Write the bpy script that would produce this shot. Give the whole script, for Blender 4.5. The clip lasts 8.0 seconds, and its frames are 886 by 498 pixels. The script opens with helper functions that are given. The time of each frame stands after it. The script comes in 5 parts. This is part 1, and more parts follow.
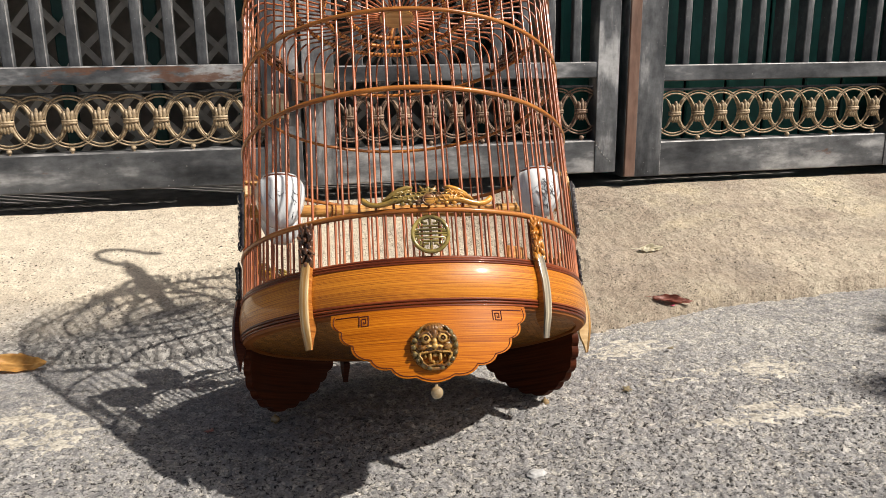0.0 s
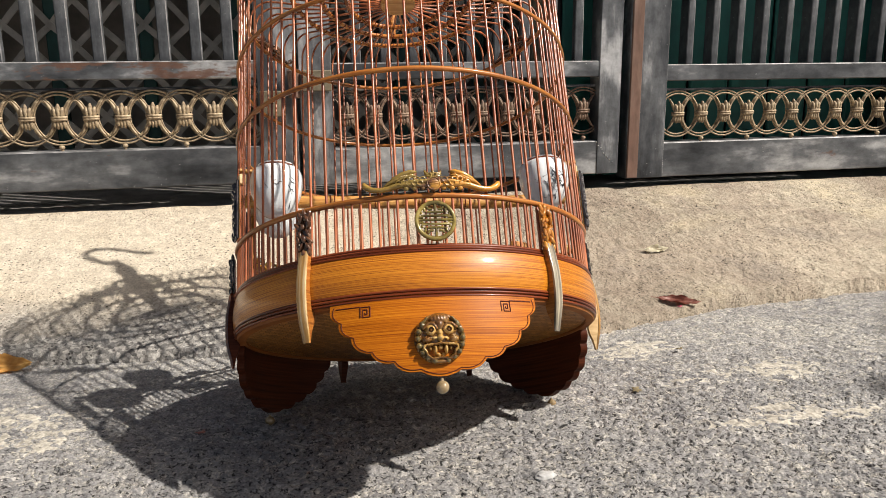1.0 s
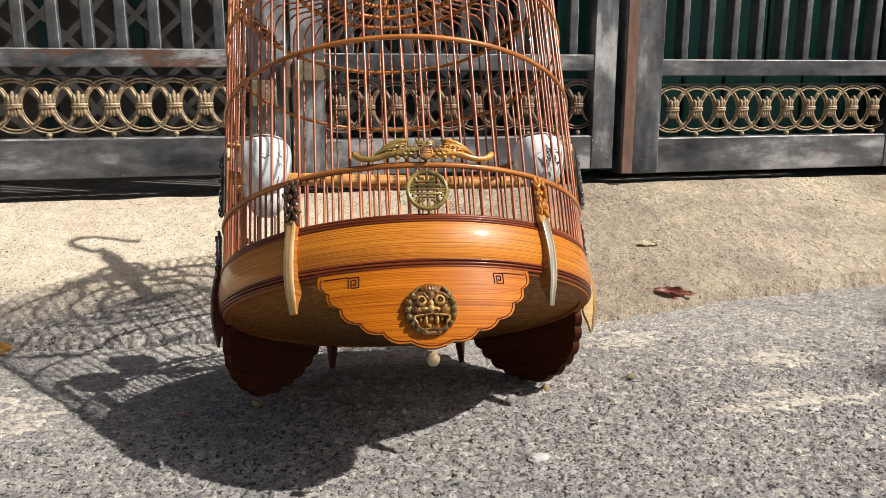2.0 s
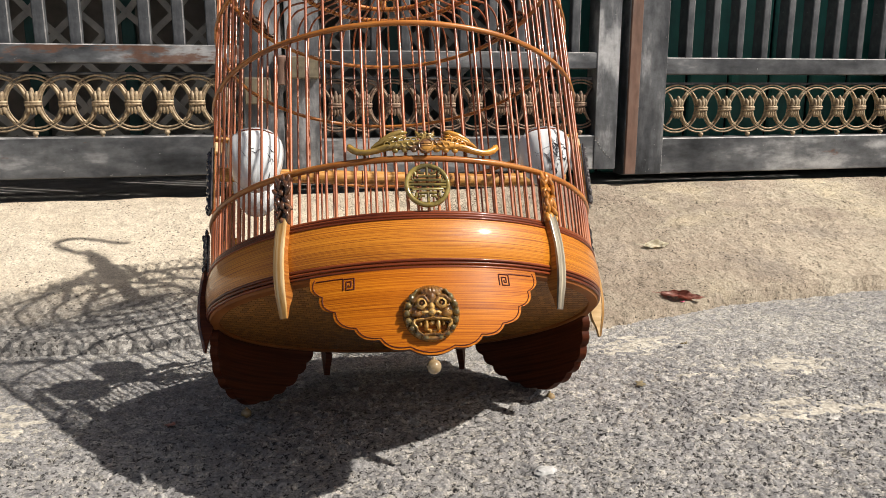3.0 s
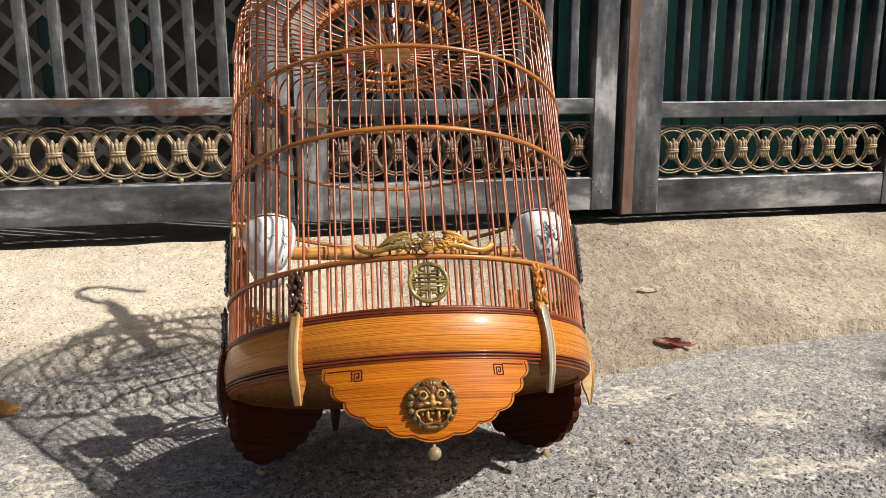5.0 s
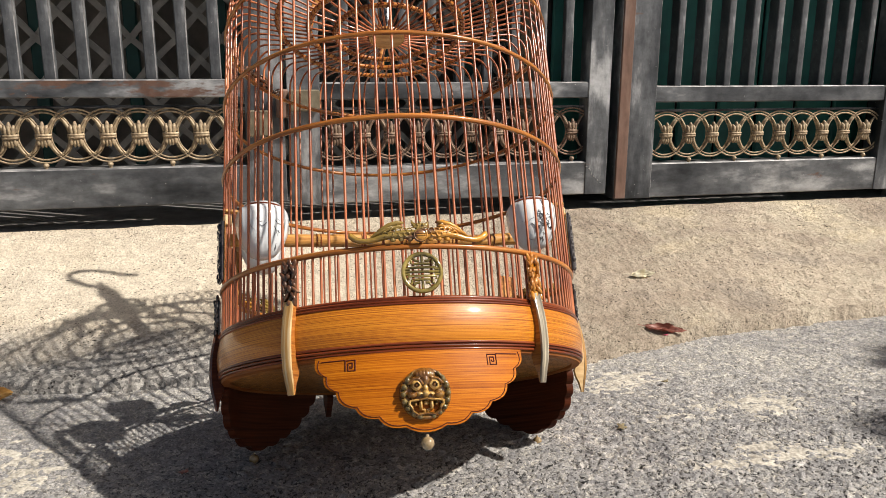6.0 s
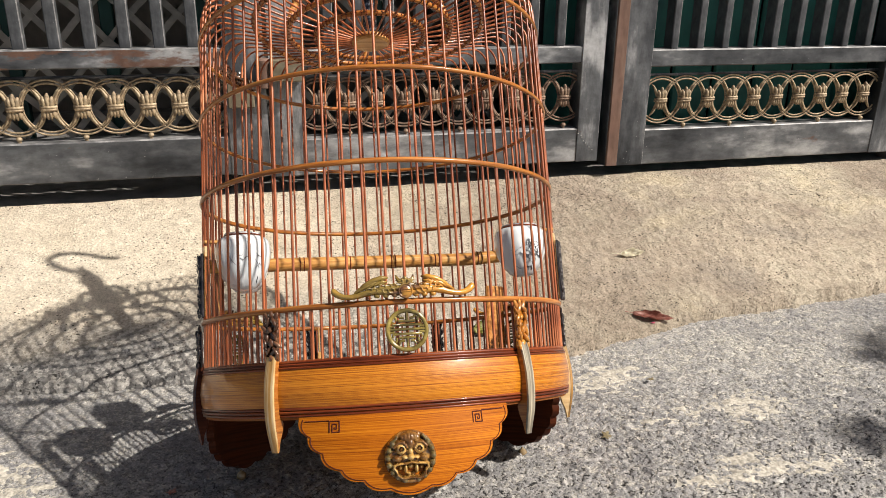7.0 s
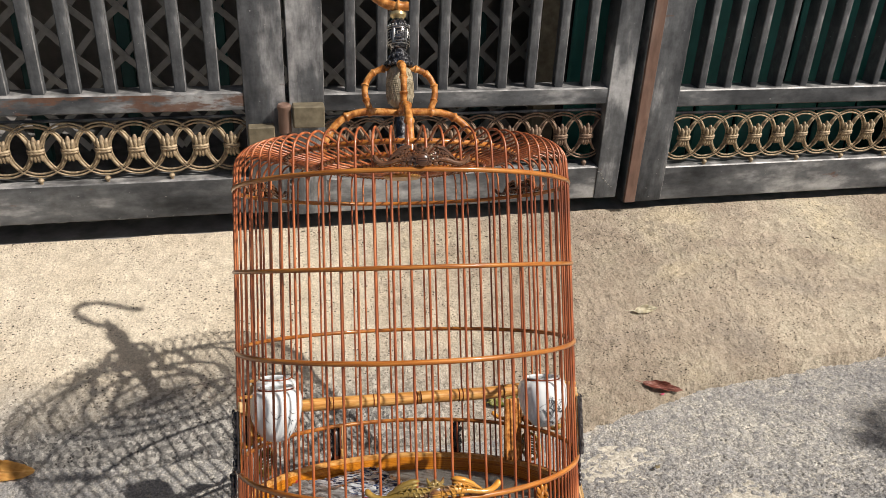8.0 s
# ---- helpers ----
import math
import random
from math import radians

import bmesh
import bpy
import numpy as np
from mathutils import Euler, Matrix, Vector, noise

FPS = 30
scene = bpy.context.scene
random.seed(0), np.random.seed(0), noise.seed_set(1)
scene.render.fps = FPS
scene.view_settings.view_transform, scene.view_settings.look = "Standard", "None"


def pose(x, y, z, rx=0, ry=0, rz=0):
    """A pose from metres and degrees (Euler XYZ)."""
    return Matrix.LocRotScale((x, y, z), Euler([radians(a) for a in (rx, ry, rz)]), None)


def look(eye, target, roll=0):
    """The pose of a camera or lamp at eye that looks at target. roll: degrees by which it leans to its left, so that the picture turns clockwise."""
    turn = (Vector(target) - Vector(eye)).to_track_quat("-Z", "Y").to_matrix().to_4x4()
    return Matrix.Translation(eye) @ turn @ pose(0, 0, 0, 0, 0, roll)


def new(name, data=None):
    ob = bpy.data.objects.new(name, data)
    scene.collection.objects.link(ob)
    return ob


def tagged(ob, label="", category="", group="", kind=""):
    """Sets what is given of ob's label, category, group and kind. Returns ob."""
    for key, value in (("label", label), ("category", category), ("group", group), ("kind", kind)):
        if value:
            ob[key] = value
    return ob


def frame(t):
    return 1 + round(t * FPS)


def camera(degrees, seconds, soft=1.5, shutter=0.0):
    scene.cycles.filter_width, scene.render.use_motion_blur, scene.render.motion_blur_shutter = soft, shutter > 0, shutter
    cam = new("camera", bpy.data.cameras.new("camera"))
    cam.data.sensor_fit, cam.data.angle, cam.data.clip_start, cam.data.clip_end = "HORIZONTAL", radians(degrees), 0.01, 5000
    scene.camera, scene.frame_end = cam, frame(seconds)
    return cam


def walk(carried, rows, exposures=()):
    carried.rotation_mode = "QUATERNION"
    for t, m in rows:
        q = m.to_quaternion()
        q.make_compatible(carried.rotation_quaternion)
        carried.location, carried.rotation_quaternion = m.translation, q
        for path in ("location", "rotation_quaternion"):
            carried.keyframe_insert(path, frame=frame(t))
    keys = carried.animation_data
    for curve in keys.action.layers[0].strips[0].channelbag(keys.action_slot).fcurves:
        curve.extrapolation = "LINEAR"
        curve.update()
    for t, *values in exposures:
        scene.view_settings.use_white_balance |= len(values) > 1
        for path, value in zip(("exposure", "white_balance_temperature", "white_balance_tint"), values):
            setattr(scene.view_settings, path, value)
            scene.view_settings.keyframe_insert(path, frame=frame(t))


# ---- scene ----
cam = camera(59.7, 8.0, soft=0.65)
METRES, EYE, TILT, LEAN, TURN = 0.66, 0.422, -14.3, 0.72, -11.83
ROWS = [
    (0.0, 0.0, 0.0, 0.0, 0.0, 0.0, -0.0),
    (0.5, -0.0096, 0.0251, -0.0252, -0.18, 0.44, 0.05),
    (1.0, -0.0146, 0.0559, -0.0333, -0.41, 0.93, -0.07),
    (1.5, -0.0111, 0.0574, -0.0644, -0.68, 1.4, -0.31),
    (3.0, -0.0159, 0.1502, -0.0888, -1.13, 2.07, -0.48),
    (3.5, -0.0127, 0.1455, -0.083, -1.0, 2.19, -0.29),
    (4.0, -0.0096, 0.1092, -0.0519, -0.77, 2.38, -0.22),
    (4.5, -0.0106, 0.0647, -0.0041, -0.66, 2.44, -0.29),
    (6.0, -0.0133, 0.0602, 0.0395, -1.31, 0.69, -0.6),
    (6.5, -0.0028, 0.076, 0.0532, -1.74, -1.16, -0.53),
    (7.0, -0.0099, 0.0989, 0.2286, -2.09, -6.05, -0.85),
    (7.5, -0.0417, 0.1072, 0.5032, -2.08, -10.71, -1.83),
    (8.0, -0.0625, 0.1411, 0.6289, -1.54, -13.14, -2.76),
]
walk(cam, [(t, pose(0, 0, EYE, TILT, LEAN, TURN) @ pose(METRES * x, METRES * y, METRES * z, 90 + pitch, roll, yaw)) for t, x, y, z, yaw, pitch, roll in ROWS],
     exposures=((0.0, 0.28), (7.0, 0.28), (8.0, 0.10)))

# ---- light ----
SUN_EL, SUN_AZ = 48.0, 121.0
world = bpy.data.worlds.new("sky")
scene.world = world
world.use_nodes = True
sky = world.node_tree.nodes.new("ShaderNodeTexSky")
sky.sky_type = "NISHITA"
sky.sun_disc = False
sky.sun_elevation = radians(SUN_EL)
sky.sun_rotation = radians(SUN_AZ)
sky.dust_density = 4.0
sky.ozone_density = 0.3
world.node_tree.links.new(sky.outputs[0], world.node_tree.nodes["Background"].inputs[0])
world.node_tree.nodes["Background"].inputs[1].default_value = 0.056
sun_way = Vector((math.cos(radians(SUN_EL)) * math.sin(radians(SUN_AZ)), math.cos(radians(SUN_EL)) * math.cos(radians(SUN_AZ)), math.sin(radians(SUN_EL))))
sun = new("sun", bpy.data.lights.new("sun", "SUN"))
sun.data.energy = 5.0
sun.data.angle = radians(0.75)
sun.data.color = (1.0, 0.93, 0.85)
sun.matrix_world = look(sun_way * 20, (0, 0, 0))


# ---- materials ----
def nodes_of(name, rough=0.5, metal=0.0, coat=0.0, spec=0.5):
    m = bpy.data.materials.new(name)
    m.use_nodes = True
    n = m.node_tree.nodes
    b = n["Principled BSDF"]
    b.inputs["Roughness"].default_value = rough
    b.inputs["Metallic"].default_value = metal
    b.inputs["Coat Weight"].default_value = coat
    b.inputs["Coat Roughness"].default_value = 0.08
    b.inputs["Specular IOR Level"].default_value = spec
    return m, n, m.node_tree.links, b


def coords(n, l, scale):
    tc = n.new("ShaderNodeTexCoord")
    mp = n.new("ShaderNodeMapping")
    mp.inputs["Scale"].default_value = scale
    l.new(tc.outputs["Object"], mp.inputs["Vector"])
    return mp.outputs[0]


def noise_at(n, l, scale, size=1.0, detail=4.0, rough=0.55):
    t = n.new("ShaderNodeTexNoise")
    t.inputs["Scale"].default_value = size
    t.inputs["Detail"].default_value = detail
    t.inputs["Roughness"].default_value = rough
    l.new(coords(n, l, scale), t.inputs["Vector"])
    return t.outputs["Fac"]


def ramp(n, l, fac, stops):
    r = n.new("ShaderNodeValToRGB")
    e = r.color_ramp.elements
    while len(e) < len(stops):
        e.new(0.5)
    for k, (p, c) in enumerate(stops):
        e[k].position = p
        e[k].color = (*c, 1) if len(c) == 3 else c
    l.new(fac, r.inputs["Fac"])
    return r.outputs["Color"]


def mix(n, l, fac, a, b, mode="MIX"):
    x = n.new("ShaderNodeMix")
    x.data_type = "RGBA"
    x.blend_type = mode
    for sock, v in ((x.inputs[0], fac), (x.inputs[6], a), (x.inputs[7], b)):
        if isinstance(v, (int, float)):
            sock.default_value = v
        elif isinstance(v, tuple):
            sock.default_value = (*v, 1)
        else:
            l.new(v, sock)
    return x.outputs[2]


def bump(n, l, b, height, strength, distance=0.001, after=None):
    x = n.new("ShaderNodeBump")
    x.inputs["Strength"].default_value = strength
    x.inputs["Distance"].default_value = distance
    l.new(height, x.inputs["Height"])
    if after is not None:
        l.new(after, x.inputs["Normal"])
    l.new(x.outputs[0], b.inputs["Normal"])
    return x.outputs[0]


def grained(name, dark, mid, light, grain, size=1.0, rough=0.3, coat=0.5, blot=(25, 25, 25), blots=0.35, vary=0.0, relief=0.25, metal=0.0, mid_at=0.5, spread=0.2, spec=0.5):
    """Fine grain stretched by its scale, broad blotches over it, and a shift of tone from piece to piece."""
    m, n, l, b = nodes_of(name, rough, metal, coat, spec)
    g = noise_at(n, l, grain, size, 5.0, 0.6)
    c = ramp(n, l, g, [(mid_at - spread, dark), (mid_at, mid), (mid_at + spread, light)])
    w = noise_at(n, l, blot, 1.0, 3.0)
    c = mix(n, l, blots, c, ramp(n, l, w, [(0.3, tuple(v * 0.45 for v in mid)), (0.7, tuple(min(1, v * 1.35) for v in mid))]), "MIX")
    if vary:
        oi = n.new("ShaderNodeObjectInfo")
        hsv = n.new("ShaderNodeHueSaturation")
        mr = n.new("ShaderNodeMapRange")
        mr.inputs["To Min"].default_value = 1 - vary
        mr.inputs["To Max"].default_value = 1 + vary
        l.new(oi.outputs["Random"], mr.inputs["Value"])
        l.new(mr.outputs[0], hsv.inputs["Value"])
        l.new(c, hsv.inputs["Color"])
        c = hsv.outputs[0]
    l.new(c, b.inputs["Base Color"])
    bump(n, l, b, g, relief, 0.0006)
    rr = n.new("ShaderNodeMapRange")
    rr.inputs["To Min"].default_value = rough * 0.75
    rr.inputs["To Max"].default_value = min(1, rough * 1.35)
    l.new(w, rr.inputs["Value"])
    l.new(rr.outputs[0], b.inputs["Roughness"])
    return m


def asphalt_material():
    """Smooth grey stones with pale dust lying in the joints between them."""
    m, n, l, b = nodes_of("asphalt", 0.8, 0, 0, 0.3)
    place = coords(n, l, (1, 1, 1))
    cell = n.new("ShaderNodeTexVoronoi")
    cell.inputs["Scale"].default_value = 120
    l.new(place, cell.inputs["Vector"])
    grain = noise_at(n, l, (420, 420, 420), 1.0, 4.0, 0.7)
    fine = noise_at(n, l, (60, 75, 60), 1.0, 5.0, 0.7)
    tint = n.new("ShaderNodeSeparateColor")
    l.new(cell.outputs["Color"], tint.inputs[0])
    stone = ramp(n, l, tint.outputs[0], [(0.05, (0.205, 0.203, 0.204)), (0.5, (0.265, 0.261, 0.258)), (0.92, (0.330, 0.323, 0.315)), (0.985, (0.46, 0.445, 0.42))])
    stone = mix(n, l, 0.6, stone, ramp(n, l, grain, [(0.36, (0.55, 0.55, 0.55)), (0.5, (1.0, 1.0, 1.0)), (0.64, (1.7, 1.68, 1.64))]), "MULTIPLY")
    dust = ramp(n, l, grain, [(0.36, (0.20, 0.19, 0.172)), (0.5, (0.36, 0.342, 0.305)), (0.64, (0.66, 0.63, 0.565))])
    z = n.new("ShaderNodeSeparateXYZ")
    l.new(place, z.inputs[0])
    low = n.new("ShaderNodeMath")
    low.operation = "MULTIPLY_ADD"
    l.new(fine, low.inputs[0])
    low.inputs[1].default_value = 0.0040
    l.new(z.outputs["Z"], low.inputs[2])

    def between(a, c, top):
        r = n.new("ShaderNodeMapRange")
        for key, v in (("From Min", a), ("From Max", c), ("To Min", top), ("To Max", 0.0)):
            r.inputs[key].default_value = v
        l.new(low.outputs[0], r.inputs["Value"])
        return r.outputs[0]

    # dust lies thicker in some stretches of the road than in others
    dusty = ramp(n, l, noise_at(n, l, (7, 12, 7), 1.0, 5.0, 0.65), [(0.38, (0.15, 0.15, 0.15)), (0.62, (1, 1, 1))])
    c = mix(n, l, mix(n, l, 1.0, between(-0.0056, -0.0034, 0.7), dusty, "MULTIPLY"), stone, dust)
    which = ramp(n, l, noise_at(n, l, (140, 170, 140), 1.0, 4.0, 0.75), [(0.40, (0.030, 0.029, 0.028)), (0.47, (0.24, 0.228, 0.205)), (0.56, (0.66, 0.63, 0.56))])
    c = mix(n, l, between(-0.0060, -0.0050, 0.9), c, which)
    # flat stones of irregular outline: pale dust packed in some joints, others open and black with bitumen and painted
    # shade
    crack = n.new("ShaderNodeTexVoronoi")
    crack.feature = "DISTANCE_TO_EDGE"
    crack.inputs["Scale"].default_value = 1.0
    bent = n.new("ShaderNodeVectorMath")
    bent.operation = "MULTIPLY_ADD"
    wob = n.new("ShaderNodeTexNoise")
    wob.inputs["Scale"].default_value = 150
    wob.inputs["Detail"].default_value = 5.0
    wob.inputs["Roughness"].default_value = 0.65
    l.new(place, wob.inputs["Vector"])
    l.new(wob.outputs["Color"], bent.inputs[0])
    bent.inputs[1].default_value = (1.9, 1.9, 0.0)
    l.new(coords(n, l, (135, 170, 1)), bent.inputs[2])
    l.new(bent.outputs[0], crack.inputs["Vector"])
    joint = ramp(n, l, crack.outputs["Distance"], [(0.05, (1, 1, 1)), (0.17, (0, 0, 0))])
    packed = ramp(n, l, noise_at(n, l, (62, 75, 62), 1.0, 5.0, 0.8), [(0.47, (0, 0, 0)), (0.56, (1, 1, 1))])
    packed = mix(n, l, 1.0, packed, ramp(n, l, noise_at(n, l, (7, 12, 7), 1.0, 5.0, 0.65), [(0.36, (0.45, 0.45, 0.45)), (0.58, (1, 1, 1))]), "MULTIPLY")
    sand = ramp(n, l, grain, [(0.36, (0.30, 0.282, 0.245)), (0.5, (0.49, 0.462, 0.40)), (0.64, (0.74, 0.70, 0.61))])
    c = mix(n, l, mix(n, l, 1.0, joint, packed, "MULTIPLY"), c, sand)
    gap = ramp(n, l, crack.outputs["Distance"], [(0.05, (1, 1, 1)), (0.15, (0, 0, 0))])
    runs = ramp(n, l, noise_at(n, l, (150, 190, 150), 1.0, 3.0, 0.7), [(0.50, (0, 0, 0)), (0.57, (1, 1, 1))])
    open_gap = mix(n, l, 1.0, gap, runs, "MULTIPLY")
    filled = n.new("ShaderNodeMapRange")
    for key, v in (("From Min", 0.78), ("From Max", 1.02), ("To Min", 1.0), ("To Max", 0.4)):
        filled.inputs[key].default_value = v
    l.new(z.outputs["Y"], filled.inputs["Value"])
    open_gap = mix(n, l, filled.outputs[0], (0, 0, 0), open_gap)
    # near-black carries the shade of the relief as well as bitumen
    c = mix(n, l, open_gap, c, (0.022, 0.021, 0.021))
    clumps = noise_at(n, l, (34, 48, 34), 1.0, 4.0, 0.7)
    c = mix(n, l, 0.4, c, ramp(n, l, clumps, [(0.38, (0.68, 0.68, 0.69)), (0.50, (0.98, 0.98, 0.98)), (0.62, (1.25, 1.24, 1.22))]), "MULTIPLY")
    tone = noise_at(n, l, (2.0, 3.2, 1.5), 1.0, 5.0, 0.6)
    c = mix(n, l, 0.8, c, ramp(n, l, tone, [(0.35, (0.80, 0.80, 0.82)), (0.65, (1.15, 1.15, 1.13))]), "MULTIPLY")
    l.new(c, b.inputs["Base Color"])
    first = bump(n, l, b, fine, 0.35, 0.002)
    second = bump(n, l, b, grain, 0.8, 0.0020, first)
    bump(n, l, b, crack.outputs["Distance"], 0.5, 0.005, second)
    return m


def concrete_material():
    m, n, l, b = nodes_of("concrete", 0.9, 0, 0, 0.3)
    big = noise_at(n, l, (1.4, 2.6, 2.2), 1.0, 6.0, 0.62)
    pale = ramp(n, l, big, [(0.3, (0.57, 0.485, 0.365)), (0.5, (0.68, 0.60, 0.475)), (0.7, (0.75, 0.68, 0.56))])
    worn = ramp(n, l, big, [(0.3, (0.30, 0.257, 0.208)), (0.5, (0.43, 0.378, 0.310)), (0.68, (0.58, 0.525, 0.430))])
    # the older, browner pour lies beside the paler one, with a ragged border
    x = n.new("ShaderNodeSeparateXYZ")
    l.new(coords(n, l, (1, 1, 1)), x.inputs[0])
    add = n.new("ShaderNodeMath")
    add.operation = "MULTIPLY_ADD"
    l.new(noise_at(n, l, (3, 3, 3), 1.0, 5.0, 0.65), add.inputs[0])
    add.inputs[1].default_value = 0.9
    l.new(x.outputs["X"], add.inputs[2])
    older = ramp(n, l, add.outputs[0], [(0.42, (0, 0, 0)), (0.92, (1, 1, 1))])
    c = mix(n, l, older, pale, worn)
    # yellowish and rust-brown stains of a hand's width
    hue = noise_at(n, l, (5, 7, 5), 1.0, 5.0, 0.6)
    c = mix(n, l, mix(n, l, 0.75, (0.25, 0.25, 0.25), older), c, mix(n, l, 1.0, c, ramp(n, l, hue, [(0.33, (0.70, 0.67, 0.66)), (0.45, (0.97, 0.91, 0.85)), (0.55, (1.04, 1.02, 0.96)), (0.67, (1.36, 1.32, 1.14))]), "MULTIPLY"))
    # the thin foot of the older ramp, worn down to grey aggregate
    foot = n.new("ShaderNodeMath")
    foot.operation = "MULTIPLY_ADD"
    l.new(noise_at(n, l, (6, 9, 6), 1.0, 6.0, 0.7), foot.inputs[0])
    foot.inputs[1].default_value = -0.22
    l.new(x.outputs["Y"], foot.inputs[2])
    span = n.new("ShaderNodeMapRange")
    for key, v in (("From Min", 1.05), ("From Max", 1.17), ("To Min", 1.0), ("To Max", 0.0)):
        span.inputs[key].default_value = v
    l.new(foot.outputs[0], span.inputs["Value"])
    bare = span.outputs[0]
    lefty = ramp(n, l, x.outputs["X"], [(0.15, (1, 1, 1)), (0.45, (0, 0, 0))])
    gravel = n.new("ShaderNodeTexVoronoi")
    gravel.inputs["Scale"].default_value = 190
    l.new(coords(n, l, (1, 1, 1)), gravel.inputs["Vector"])
    stones = ramp(n, l, gravel.outputs["Color"], [(0.2, (0.17, 0.165, 0.158)), (0.5, (0.30, 0.290, 0.272)), (0.8, (0.52, 0.50, 0.46))])
    c = mix(n, l, mix(n, l, 1.0, bare, lefty, "MULTIPLY"), c, stones)
    mid = noise_at(n, l, (42, 42, 42), 1.0, 5.0, 0.72)
    c = mix(n, l, 0.7, c, ramp(n, l, mid, [(0.3, (0.66, 0.64, 0.61)), (0.62, (1.1, 1.1, 1.1))]), "MULTIPLY")
    grit = noise_at(n, l, (300, 300, 300), 1.0, 4.0, 0.8)
    c = mix(n, l, 0.6, c, ramp(n, l, grit, [(0.34, (0.52, 0.50, 0.47)), (0.6, (1.22, 1.22, 1.22))]), "MULTIPLY")
    # dark pits and grains, thickly strewn in some places and sparse in others
    for size, low, high, where_at, keep in ((70, 0.11, 0.18, 0.46, 0.62), (125, 0.13, 0.24, 0.44, 0.58), (230, 0.18, 0.32, 0.42, 0.5)):
        v = n.new("ShaderNodeTexVoronoi")
        v.inputs["Scale"].default_value = size
        far_off = n.new("ShaderNodeVectorMath")
        far_off.operation = "MULTIPLY_ADD"
        tn = n.new("ShaderNodeTexNoise")
        tn.inputs["Scale"].default_value = size * 1.7
        l.new(coords(n, l, (1, 1, 1)), tn.inputs["Vector"])
        l.new(tn.outputs["Color"], far_off.inputs[0])
        far_off.inputs[1].default_value = (0.6 / size, 0.6 / size, 0.6 / size)
        l.new(coords(n, l, (0.75, 1.0, 0.6)), far_off.inputs[2])
        l.new(far_off.outputs[0], v.inputs["Vector"])
        pit = ramp(n, l, v.outputs["Distance"], [(low, (0.13, 0.12, 0.11)), (high, (1, 1, 1))])
        where = ramp(n, l, noise_at(n, l, (9, 9, 9), 1.0, 5.0, 0.7), [(where_at, (0, 0, 0)), (where_at + 0.12, (1, 1, 1))])
        some = ramp(n, l, v.outputs["Color"], [(keep, (0, 0, 0)), (keep + 0.04, (1, 1, 1))])
        c = mix(n, l, mix(n, l, 1.0, where, some, "MULTIPLY"), c, mix(n, l, 1.0, c, pit, "MULTIPLY"))
    l.new(c, b.inputs["Base Color"])
    first = bump(n, l, b, mid, 0.8, 0.008)
    lumps = mix(n, l, 0.8, noise_at(n, l, (110, 90, 110), 1.0, 3.0, 0.6), older, "MULTIPLY")
    second = bump(n, l, b, lumps, 1.0, 0.008, first)
    bump(n, l, b, grit, 0.8, 0.0035, second)
    return m


def steel_material(name, rust, streak=(15, 8, 4.5)):
    m, n, l, b = nodes_of(name, 0.42, 0.5, 0, 0.5)
    big = noise_at(n, l, streak, 1.0, 5.0, 0.62)
    c = ramp(n, l, big, [(0.33, (0.033, 0.036, 0.040)), (0.46, (0.090, 0.095, 0.103)), (0.57, (0.170, 0.177, 0.186)), (0.68, (0.50, 0.505, 0.51))])
    fine = noise_at(n, l, (45, 45, 60), 1.0, 5.0, 0.75)
    c = mix(n, l, 0.6, c, ramp(n, l, fine, [(0.3, (0.5, 0.5, 0.5)), (0.7, (1.25, 1.25, 1.25))]), "MULTIPLY")
    chips = ramp(n, l, noise_at(n, l, (130, 130, 130), 1.0, 3.0, 0.7), [(0.70, (0, 0, 0)), (0.73, (1, 1, 1))])
    c = mix(n, l, chips, c, (0.45, 0.45, 0.44))
    spots = ramp(n, l, noise_at(n, l, (5, 5, 16), 2.2, 6.0, 0.65), [(rust, (0, 0, 0)), (rust + 0.07, (0.85, 0.85, 0.85))])
    c = mix(n, l, spots, c, mix(n, l, fine, (0.10, 0.045, 0.03), (0.26, 0.14, 0.09)))
    l.new(c, b.inputs["Base Color"])
    r = n.new("ShaderNodeMapRange")
    r.inputs["To Min"].default_value = 0.30
    r.inputs["To Max"].default_value = 0.62
    l.new(fine, r.inputs["Value"])
    l.new(r.outputs[0], b.inputs["Roughness"])
    dents = bump(n, l, b, noise_at(n, l, (14, 9, 3.5), 1.0, 2.0, 0.5), 0.5, 0.02)
    bump(n, l, b, fine, 0.25, 0.001, dents)
    return m


def weave_material():
    m, n, l, b = nodes_of("woven_bamboo", 0.5, 0, 0.1)
    k = n.new("ShaderNodeTexBrick")
    k.inputs["Scale"].default_value = 1
    k.inputs["Color1"].default_value = (0.50, 0.225, 0.050, 1)
    k.inputs["Color2"].default_value = (0.25, 0.100, 0.022, 1)
    k.inputs["Mortar"].default_value = (0.075, 0.032, 0.009, 1)
    k.inputs["Mortar Size"].default_value = 0.055
    k.inputs["Mortar Smooth"].default_value = 1.0
    k.inputs["Brick Width"].default_value = 1.0
    k.inputs["Row Height"].default_value = 0.5
    l.new(coords(n, l, (180, 58, 1)), k.inputs["Vector"])
    c = mix(n, l, 0.4, k.outputs[0], ramp(n, l, noise_at(n, l, (60, 400, 20)), [(0.3, (0.6, 0.55, 0.5)), (0.7, (1.1, 1.1, 1.1))]), "MULTIPLY")
    l.new(c, b.inputs["Base Color"])
    inv = n.new("ShaderNodeMath")
    inv.operation = "SUBTRACT"
    inv.inputs[0].default_value = 1.0
    l.new(k.outputs["Fac"], inv.inputs[1])
    bump(n, l, b, inv.outputs[0], 1.0, 0.004)
    return m


